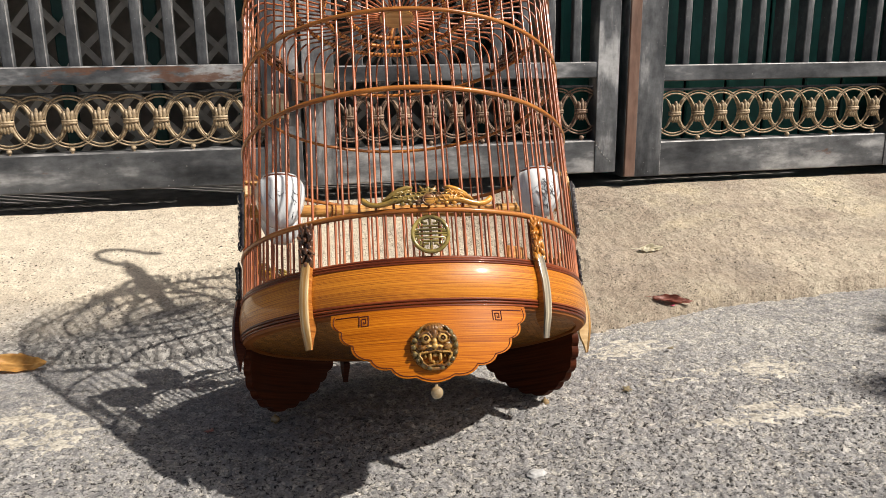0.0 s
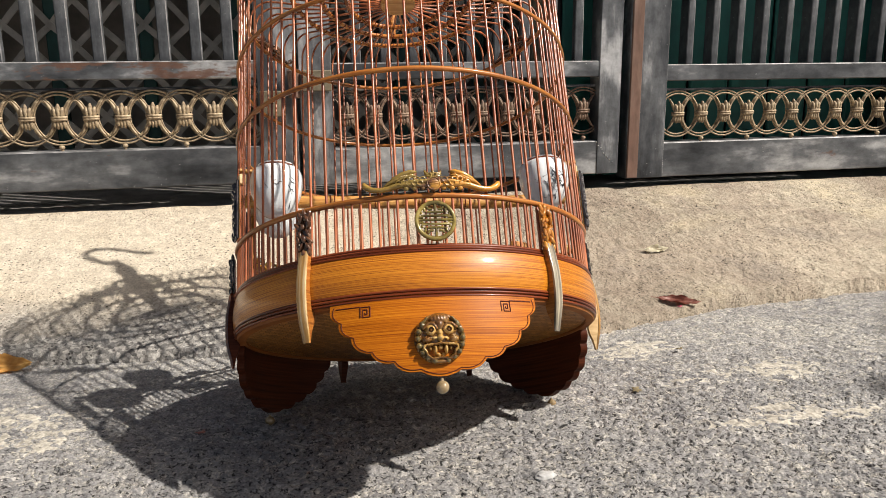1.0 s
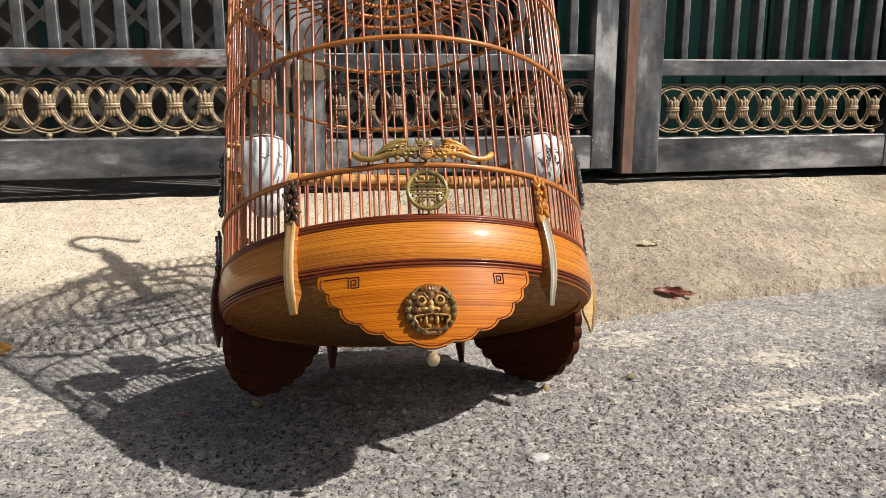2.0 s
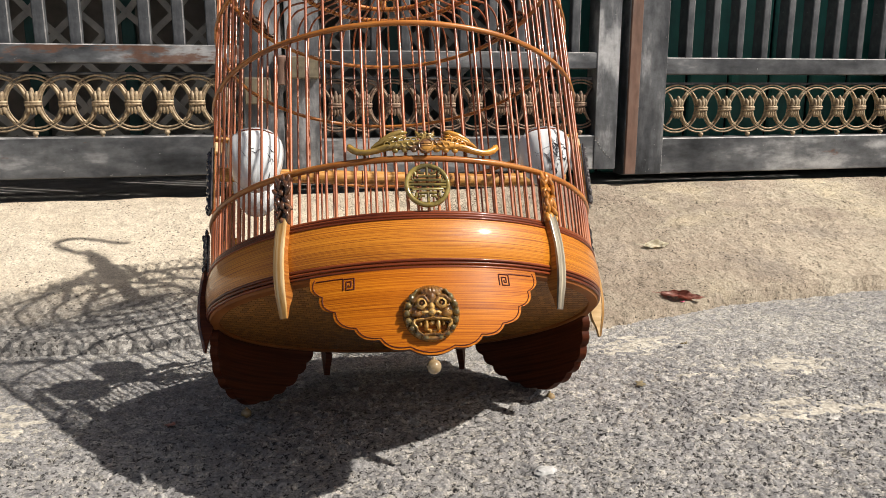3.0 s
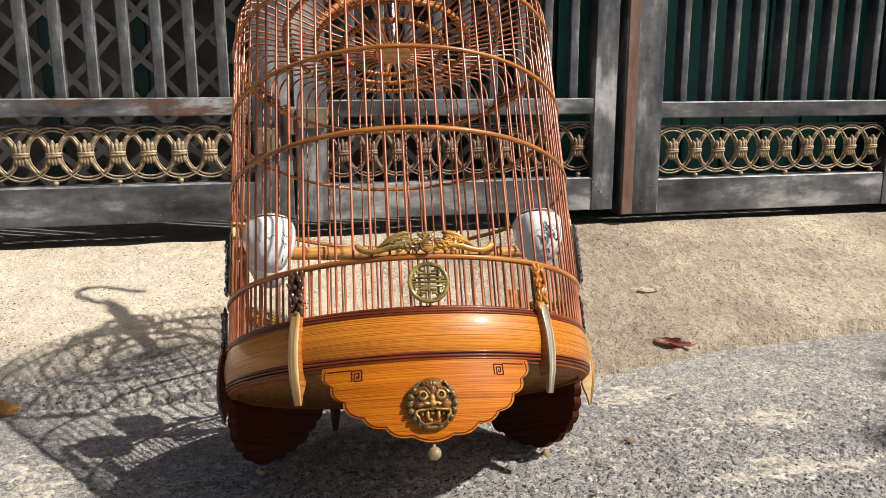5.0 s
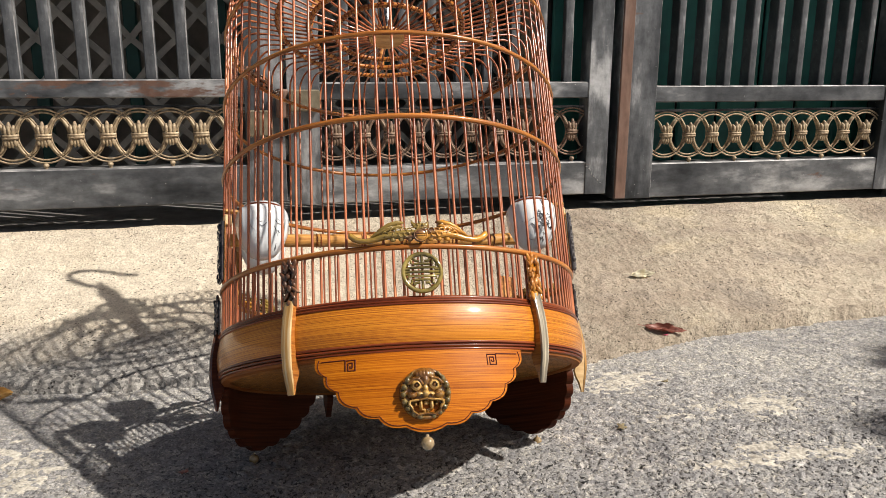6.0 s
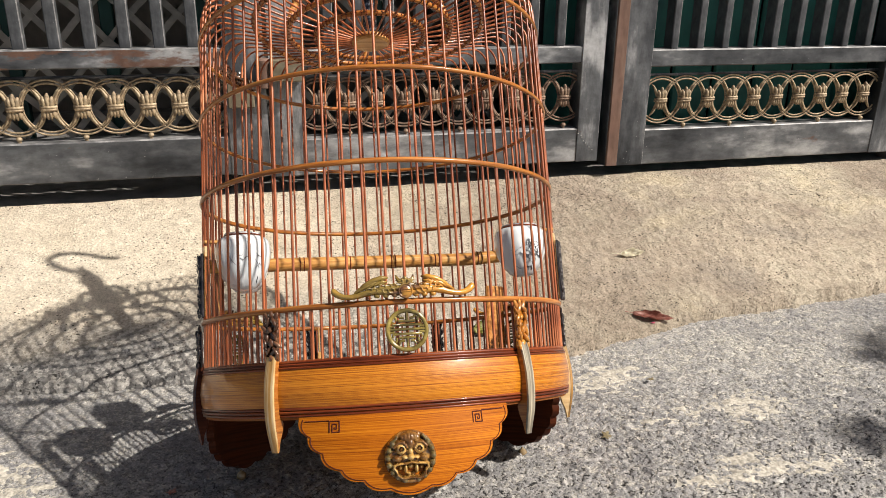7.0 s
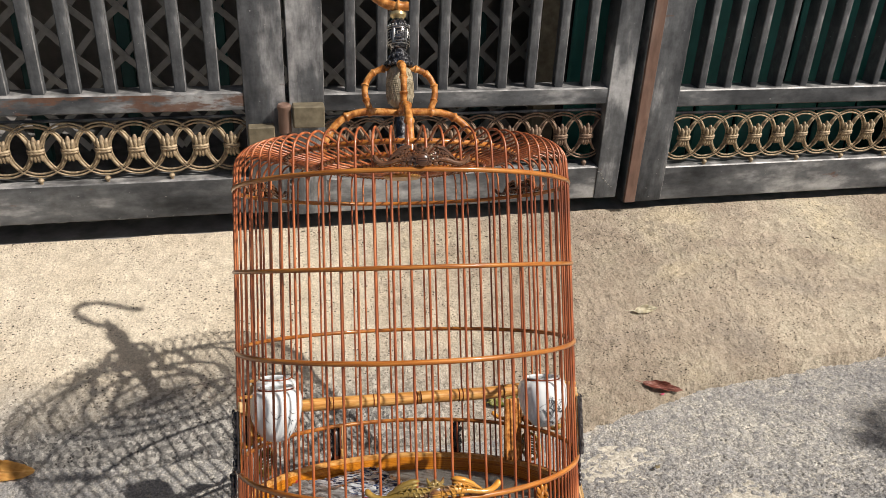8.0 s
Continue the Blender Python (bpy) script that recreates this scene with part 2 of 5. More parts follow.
def ribbed_material():
    """Thin grey bamboo strips laid side by side."""
    m, n, l, b = nodes_of("ribbed_grey_bamboo", 0.5, 0, 0.1)
    w = n.new("ShaderNodeTexWave")
    w.bands_direction = "Y"
    w.inputs["Scale"].default_value = 100
    w.inputs["Distortion"].default_value = 0.4
    l.new(coords(n, l, (1, 1, 1)), w.inputs["Vector"])
    c = ramp(n, l, w.outputs["Fac"], [(0.1, (0.05, 0.05, 0.045)), (0.5, (0.20, 0.20, 0.185)), (0.9, (0.30, 0.30, 0.28))])
    c = mix(n, l, 0.5, c, ramp(n, l, noise_at(n, l, (14, 60, 14), 1.0, 4.0, 0.6), [(0.3, (0.6, 0.6, 0.6)), (0.7, (1.2, 1.2, 1.2))]), "MULTIPLY")
    l.new(c, b.inputs["Base Color"])
    bump(n, l, b, w.outputs["Fac"], 0.7, 0.0012)
    return m


def ceramic_material():
    m, n, l, b = nodes_of("glazed_porcelain", 0.14, 0, 0.4)
    tone = ramp(n, l, noise_at(n, l, (30, 30, 30), 1.0, 3.0), [(0.3, (0.66, 0.71, 0.73)), (0.7, (0.80, 0.82, 0.82))])
    specks = ramp(n, l, noise_at(n, l, (420, 420, 420), 1.0, 3.0), [(0.70, (0, 0, 0)), (0.74, (1, 1, 1))])
    l.new(mix(n, l, specks, tone, (0.42, 0.45, 0.48)), b.inputs["Base Color"])
    return m


def crest_material():
    """Horn that runs from olive brown through purplish brown to clear orange."""
    m, n, l, b = nodes_of("carved_mottled_horn", 0.2, 0, 0.7)
    x = n.new("ShaderNodeSeparateXYZ")
    l.new(coords(n, l, (1, 1, 1)), x.inputs[0])
    f = n.new("ShaderNodeMath")
    f.operation = "MULTIPLY_ADD"
    l.new(noise_at(n, l, (38, 38, 60), 1.0, 4.0, 0.6), f.inputs[0])
    f.inputs[1].default_value = 0.11
    l.new(x.outputs["X"], f.inputs[2])
    g = n.new("ShaderNodeMapRange")
    g.inputs["From Min"].default_value = -0.02
    g.inputs["From Max"].default_value = 0.13
    l.new(f.outputs[0], g.inputs["Value"])
    c = ramp(n, l, g.outputs[0], [(0.05, (0.44, 0.26, 0.05)), (0.22, (0.19, 0.125, 0.028)), (0.42, (0.27, 0.18, 0.042)), (0.54, (0.11, 0.045, 0.022)), (0.64, (0.42, 0.20, 0.03)), (0.8, (0.66, 0.29, 0.04))])
    l.new(c, b.inputs["Base Color"])
    bump(n, l, b, noise_at(n, l, (300, 300, 300)), 0.3, 0.0006)
    return m


MAT = {}
MAT["asphalt"] = asphalt_material()
MAT["concrete"] = concrete_material()
MAT["steel"] = steel_material("gate_steel", 0.66)
# bare metal with the sun's brightness on edges put into its tone
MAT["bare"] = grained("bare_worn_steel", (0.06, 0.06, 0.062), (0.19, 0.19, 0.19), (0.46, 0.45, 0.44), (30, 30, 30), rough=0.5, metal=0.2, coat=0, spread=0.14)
MAT["rusty_rail"] = steel_material("rust_streaked_steel", 0.50, (5, 8, 14))
MAT["steel_rail"] = steel_material("gate_rail_steel", 0.66, (4, 8, 11))
MAT["rust"] = grained("rusty_steel", (0.10, 0.05, 0.035), (0.19, 0.115, 0.085), (0.28, 0.21, 0.18), (40, 40, 9), rough=0.75, coat=0, blots=0.4, metal=0.2)
MAT["brass"] = grained("gilded_cast_iron", (0.10, 0.065, 0.042), (0.31, 0.235, 0.145), (0.52, 0.42, 0.28), (120, 120, 120), rough=0.6, coat=0, blots=0.3, metal=0.15, spread=0.14, vary=0.12, relief=0.5)
MAT["browned_brass"] = grained("rust_browned_cast_iron", (0.075, 0.042, 0.030), (0.20, 0.130, 0.088), (0.36, 0.27, 0.19), (120, 120, 120), rough=0.65, coat=0, blots=0.3, metal=0.15, spread=0.14, vary=0.15, relief=0.5)
MAT["band"] = grained("lacquered_bamboo", (0.17, 0.040, 0.003), (0.43, 0.132, 0.007), (0.63, 0.25, 0.020), (6, 6, 2100), rough=0.36, coat=0.5, blot=(16, 16, 40), blots=0.15, relief=0.2, mid_at=0.47, spread=0.11, spec=0.25)
MAT["apron"] = grained("lacquered_apron_wood", (0.19, 0.040, 0.002), (0.40, 0.112, 0.004), (0.56, 0.190, 0.009), (9, 9, 1700), rough=0.42, coat=0.16, blot=(30, 30, 60), blots=0.12, relief=0.12, spread=0.15, spec=0.12)
# brown wood, toned darker to carry the shade beneath the cage
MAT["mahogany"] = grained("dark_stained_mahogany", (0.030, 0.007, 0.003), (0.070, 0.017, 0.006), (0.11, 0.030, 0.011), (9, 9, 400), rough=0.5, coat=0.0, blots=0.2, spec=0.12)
MAT["trim"] = grained("dark_red_trim", (0.045, 0.008, 0.003), (0.150, 0.028, 0.007), (0.27, 0.062, 0.014), (10, 10, 700), rough=0.34, coat=0.25, blots=0.2, spread=0.12, spec=0.25)
MAT["rim_wood"] = grained("oiled_rim_wood", (0.12, 0.036, 0.010), (0.25, 0.085, 0.022), (0.36, 0.15, 0.045), (10, 10, 500), rough=0.6, coat=0.0, blots=0.25, spec=0.15)
MAT["inlay"] = grained("dark_inlay", (0.035, 0.006, 0.003), (0.075, 0.012, 0.006), (0.11, 0.020, 0.009), (200, 200, 200), rough=0.7, coat=0.0, spec=0.2)
MAT["bar"] = grained("polished_bar_bamboo", (0.105, 0.021, 0.007), (0.34, 0.090, 0.028), (0.58, 0.215, 0.085), (160, 160, 14), rough=0.34, coat=0.2, blot=(12, 12, 22), blots=0.3, vary=0.25, relief=0.1, spread=0.15, spec=0.5)
MAT["ring"] = grained("varnished_ring_cane", (0.15, 0.040, 0.008), (0.37, 0.125, 0.022), (0.58, 0.25, 0.05), (25, 25, 420), rough=0.3, coat=0.4, blot=(9, 9, 9), blots=0.45, relief=0.1, spread=0.14, spec=0.3)
MAT["cane"] = grained("honey_cane", (0.36, 0.15, 0.03), (0.56, 0.27, 0.07), (0.70, 0.42, 0.15), (16, 330, 330), rough=0.4, coat=0.25, blot=(40, 40, 40), blots=0.25, spread=0.13, spec=0.3)
MAT["tusk"] = grained("polished_horn", (0.10, 0.06, 0.025), (0.48, 0.26, 0.075), (0.74, 0.62, 0.38), (330, 60, 12), rough=0.2, coat=0.5, blot=(60, 60, 18), blots=0.35, vary=0.18)
MAT["carved"] = grained("carved_amber_horn", (0.025, 0.009, 0.003), (0.15, 0.062, 0.012), (0.42, 0.24, 0.065), (110, 110, 110), rough=0.14, coat=0.9, blot=(40, 40, 40), blots=0.35)
MAT["crest"] = crest_material()
MAT["goldhorn"] = grained("golden_horn", (0.17, 0.080, 0.018), (0.50, 0.290, 0.080), (0.74, 0.52, 0.22), (120, 120, 120), rough=0.14, coat=0.9, blots=0.25)
MAT["jadehorn"] = grained("grey_green_horn", (0.030, 0.020, 0.007), (0.13, 0.092, 0.030), (0.36, 0.28, 0.12), (90, 90, 90), rough=0.12, coat=0.9, blots=0.35)
MAT["amber"] = grained("clear_amber_horn", (0.16, 0.05, 0.008), (0.46, 0.17, 0.018), (0.70, 0.38, 0.08), (90, 90, 90), rough=0.12, coat=0.9, blots=0.3)
MAT["bow_cane"] = grained("dark_honey_cane", (0.13, 0.040, 0.010), (0.44, 0.165, 0.034), (0.70, 0.37, 0.12), (150, 150, 150), rough=0.38, coat=0.25, relief=0.5, blot=(60, 60, 60), blots=0.35, spread=0.13, spec=0.3)
MAT["greyhorn"] = grained("grey_streaked_horn", (0.035, 0.033, 0.03), (0.22, 0.19, 0.14), (0.60, 0.53, 0.38), (330, 60, 12), rough=0.2, coat=0.5, blot=(60, 60, 18), blots=0.35)
MAT["bright_silver"] = grained("worn_bright_silver", (0.08, 0.08, 0.08), (0.38, 0.38, 0.37), (0.75, 0.75, 0.73), (200, 200, 200), rough=0.3, metal=0.9, coat=0)
MAT["medal"] = grained("carved_olive_horn", (0.030, 0.024, 0.007), (0.27, 0.200, 0.044), (0.55, 0.44, 0.145), (45, 45, 45), rough=0.16, coat=0.8, blots=0.25, spread=0.13)
MAT["brownhorn"] = grained("carved_brown_horn", (0.025, 0.010, 0.005), (0.10, 0.042, 0.019), (0.24, 0.11, 0.05), (90, 90, 90), rough=0.16, coat=0.8, blots=0.3)
MAT["blackhorn"] = grained("carved_black_horn", (0.008, 0.007, 0.007), (0.022, 0.018, 0.018), (0.06, 0.045, 0.045), (120, 120, 120), rough=0.2, coat=0.6)
MAT["pearl"] = grained("pearl_bead", (0.13, 0.085, 0.035), (0.27, 0.19, 0.095), (0.46, 0.37, 0.24), (120, 120, 200), rough=0.15, coat=0.6)
MAT["weave"] = weave_material()
MAT["ribbed"] = ribbed_material()
MAT["ceramic"] = ceramic_material()
MAT["silver"] = grained("blackened_silver", (0.015, 0.015, 0.017), (0.06, 0.06, 0.065), (0.50, 0.50, 0.51), (260, 260, 260), rough=0.25, metal=0.9, coat=0, spread=0.12)
MAT["bone"] = grained("carved_bone", (0.14, 0.11, 0.06), (0.33, 0.28, 0.19), (0.52, 0.47, 0.36), (220, 220, 160), rough=0.35, coat=0.2)
MAT["gold"] = grained("pale_brass", (0.40, 0.30, 0.14), (0.62, 0.50, 0.26), (0.78, 0.68, 0.42), (150, 150, 150), rough=0.3, metal=0.7, coat=0)
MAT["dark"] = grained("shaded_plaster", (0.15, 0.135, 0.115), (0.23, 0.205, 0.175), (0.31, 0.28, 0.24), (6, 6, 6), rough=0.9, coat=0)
MAT["green"] = grained("dark_green_panel", (0.012, 0.09, 0.075), (0.022, 0.15, 0.125), (0.035, 0.20, 0.17), (20, 20, 3), rough=0.5, coat=0)
MAT["dark_green"] = grained("faded_dark_green_paint", (0.010, 0.045, 0.038), (0.018, 0.075, 0.064), (0.030, 0.11, 0.095), (20, 20, 3), rough=0.55, coat=0)
MAT["lattice"] = grained("painted_lattice_steel", (0.33, 0.315, 0.28), (0.46, 0.435, 0.39), (0.56, 0.53, 0.475), (30, 30, 30), rough=0.6, coat=0, metal=0.2)
MAT["latch"] = grained("weathered_latch_plate", (0.085, 0.07, 0.042), (0.15, 0.125, 0.08), (0.22, 0.19, 0.13), (50, 50, 50), rough=0.7, coat=0)
MAT["leaf_orange"] = grained("dry_orange_leaf", (0.36, 0.17, 0.04), (0.62, 0.34, 0.09), (0.78, 0.52, 0.20), (60, 200, 60), rough=0.5, coat=0.1)
MAT["leaf_red"] = grained("dry_red_leaf", (0.08, 0.024, 0.018), (0.34, 0.12, 0.085), (0.66, 0.40, 0.32), (90, 420, 90), rough=0.4, coat=0)
MAT["leaf_pale"] = grained("bleached_leaf", (0.55, 0.48, 0.33), (0.70, 0.64, 0.47), (0.82, 0.78, 0.64), (200, 60, 60), rough=0.6, coat=0)
MAT["leaf_green"] = grained("yellowing_leaf", (0.12, 0.13, 0.03), (0.26, 0.26, 0.06), (0.42, 0.38, 0.12), (120, 60, 60), rough=0.5, coat=0)
MAT["husk"] = grained("olive_brown_husk", (0.09, 0.075, 0.04), (0.20, 0.16, 0.085), (0.34, 0.28, 0.16), (300, 300, 300), rough=0.8, coat=0)
MAT["chip"] = grained("pale_stone_chip", (0.30, 0.30, 0.29), (0.45, 0.45, 0.44), (0.62, 0.62, 0.60), (200, 200, 200), rough=0.8, coat=0)
MAT["petal"] = grained("pink_petal", (0.34, 0.04, 0.08), (0.54, 0.07, 0.14), (0.66, 0.20, 0.26), (200, 200, 200), rough=0.6, coat=0)


def lining_material():
    """Shiny plastic printed with small blue figures on white, plain and silvery in places, with a red emblem."""
    m, n, l, b = nodes_of("printed_plastic", 0.14, 0, 0.6)
    w = n.new("ShaderNodeTexVoronoi")
    w.inputs["Scale"].default_value = 150
    l.new(coords(n, l, (1, 2.2, 1)), w.inputs["Vector"])
    c = ramp(n, l, w.outputs["Color"], [(0.30, (0.02, 0.035, 0.11)), (0.42, (0.10, 0.17, 0.36)), (0.52, (0.70, 0.74, 0.80)), (0.8, (0.86, 0.87, 0.88))])
    plain = ramp(n, l, noise_at(n, l, (7, 7, 7), 1.0, 3.0), [(0.52, (0, 0, 0)), (0.57, (1, 1, 1))])
    c = mix(n, l, plain, c, ramp(n, l, noise_at(n, l, (30, 240, 30), 1.0, 4.0, 0.7), [(0.4, (0.28, 0.27, 0.27)), (0.6, (0.62, 0.61, 0.60))]))
    red = ramp(n, l, noise_at(n, l, (16, 16, 16), 1.0, 2.0), [(0.62, (0, 0, 0)), (0.63, (1, 1, 1))])
    c = mix(n, l, red, c, (0.55, 0.07, 0.08))
    l.new(c, b.inputs["Base Color"])
    return m


MAT["lining"] = lining_material()
# floor behind the gate, darker than the ramp
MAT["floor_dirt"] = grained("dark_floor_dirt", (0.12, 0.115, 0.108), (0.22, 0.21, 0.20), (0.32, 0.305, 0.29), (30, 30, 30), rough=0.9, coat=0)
MAT["sand"] = grained("dry_sand", (0.25, 0.232, 0.195), (0.44, 0.41, 0.345), (0.68, 0.64, 0.555), (260, 260, 260), rough=0.95, coat=0, blot=(45, 45, 45), blots=0.4, relief=1.0, spread=0.12, spec=0.2)
MAT["pale_wood"] = grained("pale_peg_wood", (0.46, 0.27, 0.10), (0.62, 0.42, 0.20), (0.74, 0.56, 0.32), (40, 40, 300), rough=0.45, coat=0.1)
MAT["ink"] = grained("black_ink", (0.03, 0.034, 0.045), (0.06, 0.065, 0.08), (0.12, 0.125, 0.14), (200, 200, 200), rough=0.3, coat=0.3)
MAT["black"] = grained("matt_black", (0.008, 0.008, 0.009), (0.015, 0.015, 0.016), (0.03, 0.03, 0.03), (120, 120, 120), rough=0.5, coat=0)


# ---- mesh helpers ----
def part(name, bm, material, parent=None, label="", sharp=35, worn=False):
    """One bmesh as one mesh object; worn: its bevelled right and upper edges and its tops are bare metal, brightened
    for sunlight.
    """
    me = bpy.data.meshes.new(name)
    bmesh.ops.recalc_face_normals(bm, faces=bm.faces)
    for f in bm.faces:
        f.smooth = True
    bm.to_mesh(me)
    bm.free()
    me.set_sharp_from_angle(angle=radians(sharp))
    me.materials.append(MAT[material])
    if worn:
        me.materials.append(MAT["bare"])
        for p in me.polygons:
            # sun-facing bevels and tops get the brightened steel
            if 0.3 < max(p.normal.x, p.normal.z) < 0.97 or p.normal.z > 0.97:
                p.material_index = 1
    ob = new(name, me)
    ob.parent = parent
    return tagged(ob, label)


def share(name, ob, m, parent):
    """Another object on the same mesh."""
    o = new(name, ob.data)
    o.parent = parent
    o.matrix_basis = m
    return o


def loft(bm, rings, closed_ring=True, caps=True, loop=False):
    rows = [[bm.verts.new(p) for p in r] for r in rings]
    n = len(rows[0])
    pairs = list(zip(rows, rows[1:])) + ([(rows[-1], rows[0])] if loop else [])
    for a, b in pairs:
        for i in range(n if closed_ring else n - 1):
            j = (i + 1) % n
            bm.faces.new((a[i], a[j], b[j], b[i]))
    if caps and closed_ring and not loop:
        bm.faces.new(rows[0][::-1])
        bm.faces.new(rows[-1])
    return rows


def tube(bm, pts, radius, sides=8, loop=False, flat=1.0):
    """A rod swept along points; radius is one number or one for each point."""
    pts = [Vector(p) for p in pts]
    n = len(pts)
    rad = radius if isinstance(radius, (list, tuple)) else [radius] * n
    rings = []
    up = Vector((0, 0, 1))
    last = None
    for i, p in enumerate(pts):
        a = pts[i - 1] if i or loop else p
        b = pts[(i + 1) % n] if i < n - 1 or loop else p
        d = (b - a).normalized()
        if last is None:
            ref = up if abs(d.dot(up)) < 0.9 else Vector((1, 0, 0))
            s = d.cross(ref).normalized()
        else:
            s = (last - d * last.dot(d)).normalized()
        last = s
        t = s.cross(d)
        rings.append([p + rad[i] * (math.cos(k * 2 * math.pi / sides) * s + flat * math.sin(k * 2 * math.pi / sides) * t) for k in range(sides)])
    loft(bm, rings, True, True, loop)


def lathe(bm, profile, seg=48, m=None, closed=False):
    """Turn (radius, height) points about z."""
    rings = []
    for k in range(seg):
        a = 2 * math.pi * k / seg
        rings.append([Vector((r * math.cos(a), r * math.sin(a), z)) for r, z in profile])
    if m is not None:
        rings = [[m @ p for p in r] for r in rings]
    rows = [[bm.verts.new(p) for p in r] for r in rings]
    n = len(profile)
    for k in range(seg):
        a, b = rows[k], rows[(k + 1) % seg]
        for i in range(n if closed else n - 1):
            j = (i + 1) % n
            bm.faces.new((a[i], b[i], b[j], a[j]))
    bmesh.ops.remove_doubles(bm, verts=bm.verts, dist=1e-6)


def hoop(bm, r, z, rr, rz, seg=120, sides=10):
    tube_pts = [(rr * math.cos(2 * math.pi * k / sides), rz * math.sin(2 * math.pi * k / sides)) for k in range(sides)]
    lathe(bm, [(r + a, z + b) for a, b in tube_pts], seg, None, True)


def box(bm, lo, hi, bevel=0.0, m=None):
    g = bmesh.ops.create_cube(bm, size=1.0)["verts"]
    c = (Vector(lo) + Vector(hi)) / 2
    s = Vector(hi) - Vector(lo)
    for v in g:
        v.co = Vector((v.co.x * s.x, v.co.y * s.y, v.co.z * s.z)) + c
    if bevel:
        e = {e for v in g for e in v.link_edges}
        got = bmesh.ops.bevel(bm, geom=list(e), offset=bevel, segments=1, affect="EDGES")
        g = list({v for f in got["faces"] for v in f.verts} | {v for v in g if v.is_valid})
    if m is not None:
        for v in g:
            v.co = m @ v.co


def ball(bm, c, r, seg=10, m=None):
    got = bmesh.ops.create_uvsphere(bm, u_segments=seg, v_segments=max(5, seg * 2 // 3), radius=1.0)["verts"]
    r = r if isinstance(r, (tuple, list)) else (r, r, r)
    for v in got:
        p = Vector((v.co.x * r[0], v.co.y * r[1], v.co.z * r[2])) + Vector(c)
        v.co = m @ p if m is not None else p


def plate(bm, outline, depth, place):
    """A flat outline (x, z) given a depth, each corner laid by place(x, z, d)."""
    a = [bm.verts.new(place(x, z, 0)) for x, z in outline]
    b = [bm.verts.new(place(x, z, depth)) for x, z in outline]
    n = len(outline)
    bm.faces.new(a)
    bm.faces.new(b[::-1])
    for i in range(n):
        j = (i + 1) % n
        bm.faces.new((a[i], b[i], b[j], a[j]))


# ---- ground ----
RAMP_FOOT, RAMP_SLOPE = 1.092, 0.2783


def ramp_height(y):
    s = y - RAMP_FOOT
    return RAMP_SLOPE * (s + math.sqrt(s * s + 0.0012)) / 2


def sheet(name, xs, ys, height, material, label, category):
    bm = bmesh.new()
    rows = [[bm.verts.new((x, y, height(x, y))) for x in xs] for y in ys]
    for a, b in zip(rows, rows[1:]):
        for i in range(len(xs) - 1):
            bm.faces.new((a[i], a[i + 1], b[i + 1], b[i]))
    ob = part(name, bm, material, None, label, 180)
    return tagged(ob, label, category, "", "structure")


def steps(a, b, d):
    n = max(1, round((b - a) / d))
    return [a + (b - a) * i / n for i in range(n + 1)]


def asphalt_height(x, y):
    """Flat worn stones of two sizes, set at uneven heights in the binder."""
    if not (-1.2 < x < 2.0 and 0.1 < y < 1.5):
        return -0.003
    wx = x + 0.007 * noise.noise(Vector((x * 70, y * 70, 5.5)))
    wy = y + 0.007 * noise.noise(Vector((x * 70, y * 70, 9.5)))
    d, p = noise.voronoi(Vector((wx * 92, wy * 105, 3.1)))
    lift = (p[0][0] * 7.31 + p[0][1] * 3.77) % 1.0
    n = (0.30 + 0.70 * lift) * min(1.0, (d[1] - d[0]) * 7.0) ** 0.55 * 0.0044 + 0.0004
    d = noise.voronoi(Vector((wx * 210, wy * 230, 1.1)))[0]
    n += min(0.3, d[1] - d[0]) * 0.0030
    n += noise.noise(Vector((x * 300, y * 300, 2.2))) * 0.0003 + noise.noise(Vector((x * 45, y * 45, 8.1))) * 0.0008 + noise.noise(Vector((x * 6, y * 6, 0.4))) * 0.0010
    return -0.0085 + n * (1 - 0.4 * min(1.0, max(0.0, (y - 0.82) / 0.2)))


far = [-400, -60, -12, -4, -2]
sheet("ground", far + steps(-1.2, -0.5, 0.007) + steps(-0.4975, 1.12, 0.0016) + steps(1.127, 2.0, 0.009) + [3, 6, 14, 60, 400],
      [-400, -60, -12, -3, -1, 0, 0.3] + steps(0.46, 0.62, 0.004) + steps(0.6221, 0.96, 0.0014) + steps(0.962, 1.18, 0.0021) + [1.25, 1.6, 3, 12, 60, 400],
      asphalt_height, "asphalt", "worn grey asphalt road with sandy patches", "road")


def concrete_edge(x):
    knots = ((-9, 1.15), (-0.4, 1.13), (0.0, 1.09), (0.46, 1.062), (0.6, 1.103), (0.72, 1.133), (0.9, 1.147), (1.1, 1.165), (2.0, 1.2), (9, 1.2))
    for (x0, y0), (x1, y1) in zip(knots, knots[1:]):
        if x0 <= x <= x1:
            y = y0 + (y1 - y0) * (x - x0) / (x1 - x0)
    return y + 0.008 * noise.noise(Vector((x * 7, 1.0, 0)))


def ragged(x):
    return 0.010 * noise.noise(Vector((x * 38, 1.0, 0))) + 0.006 * noise.noise(Vector((x * 110, 1.0, 0)))


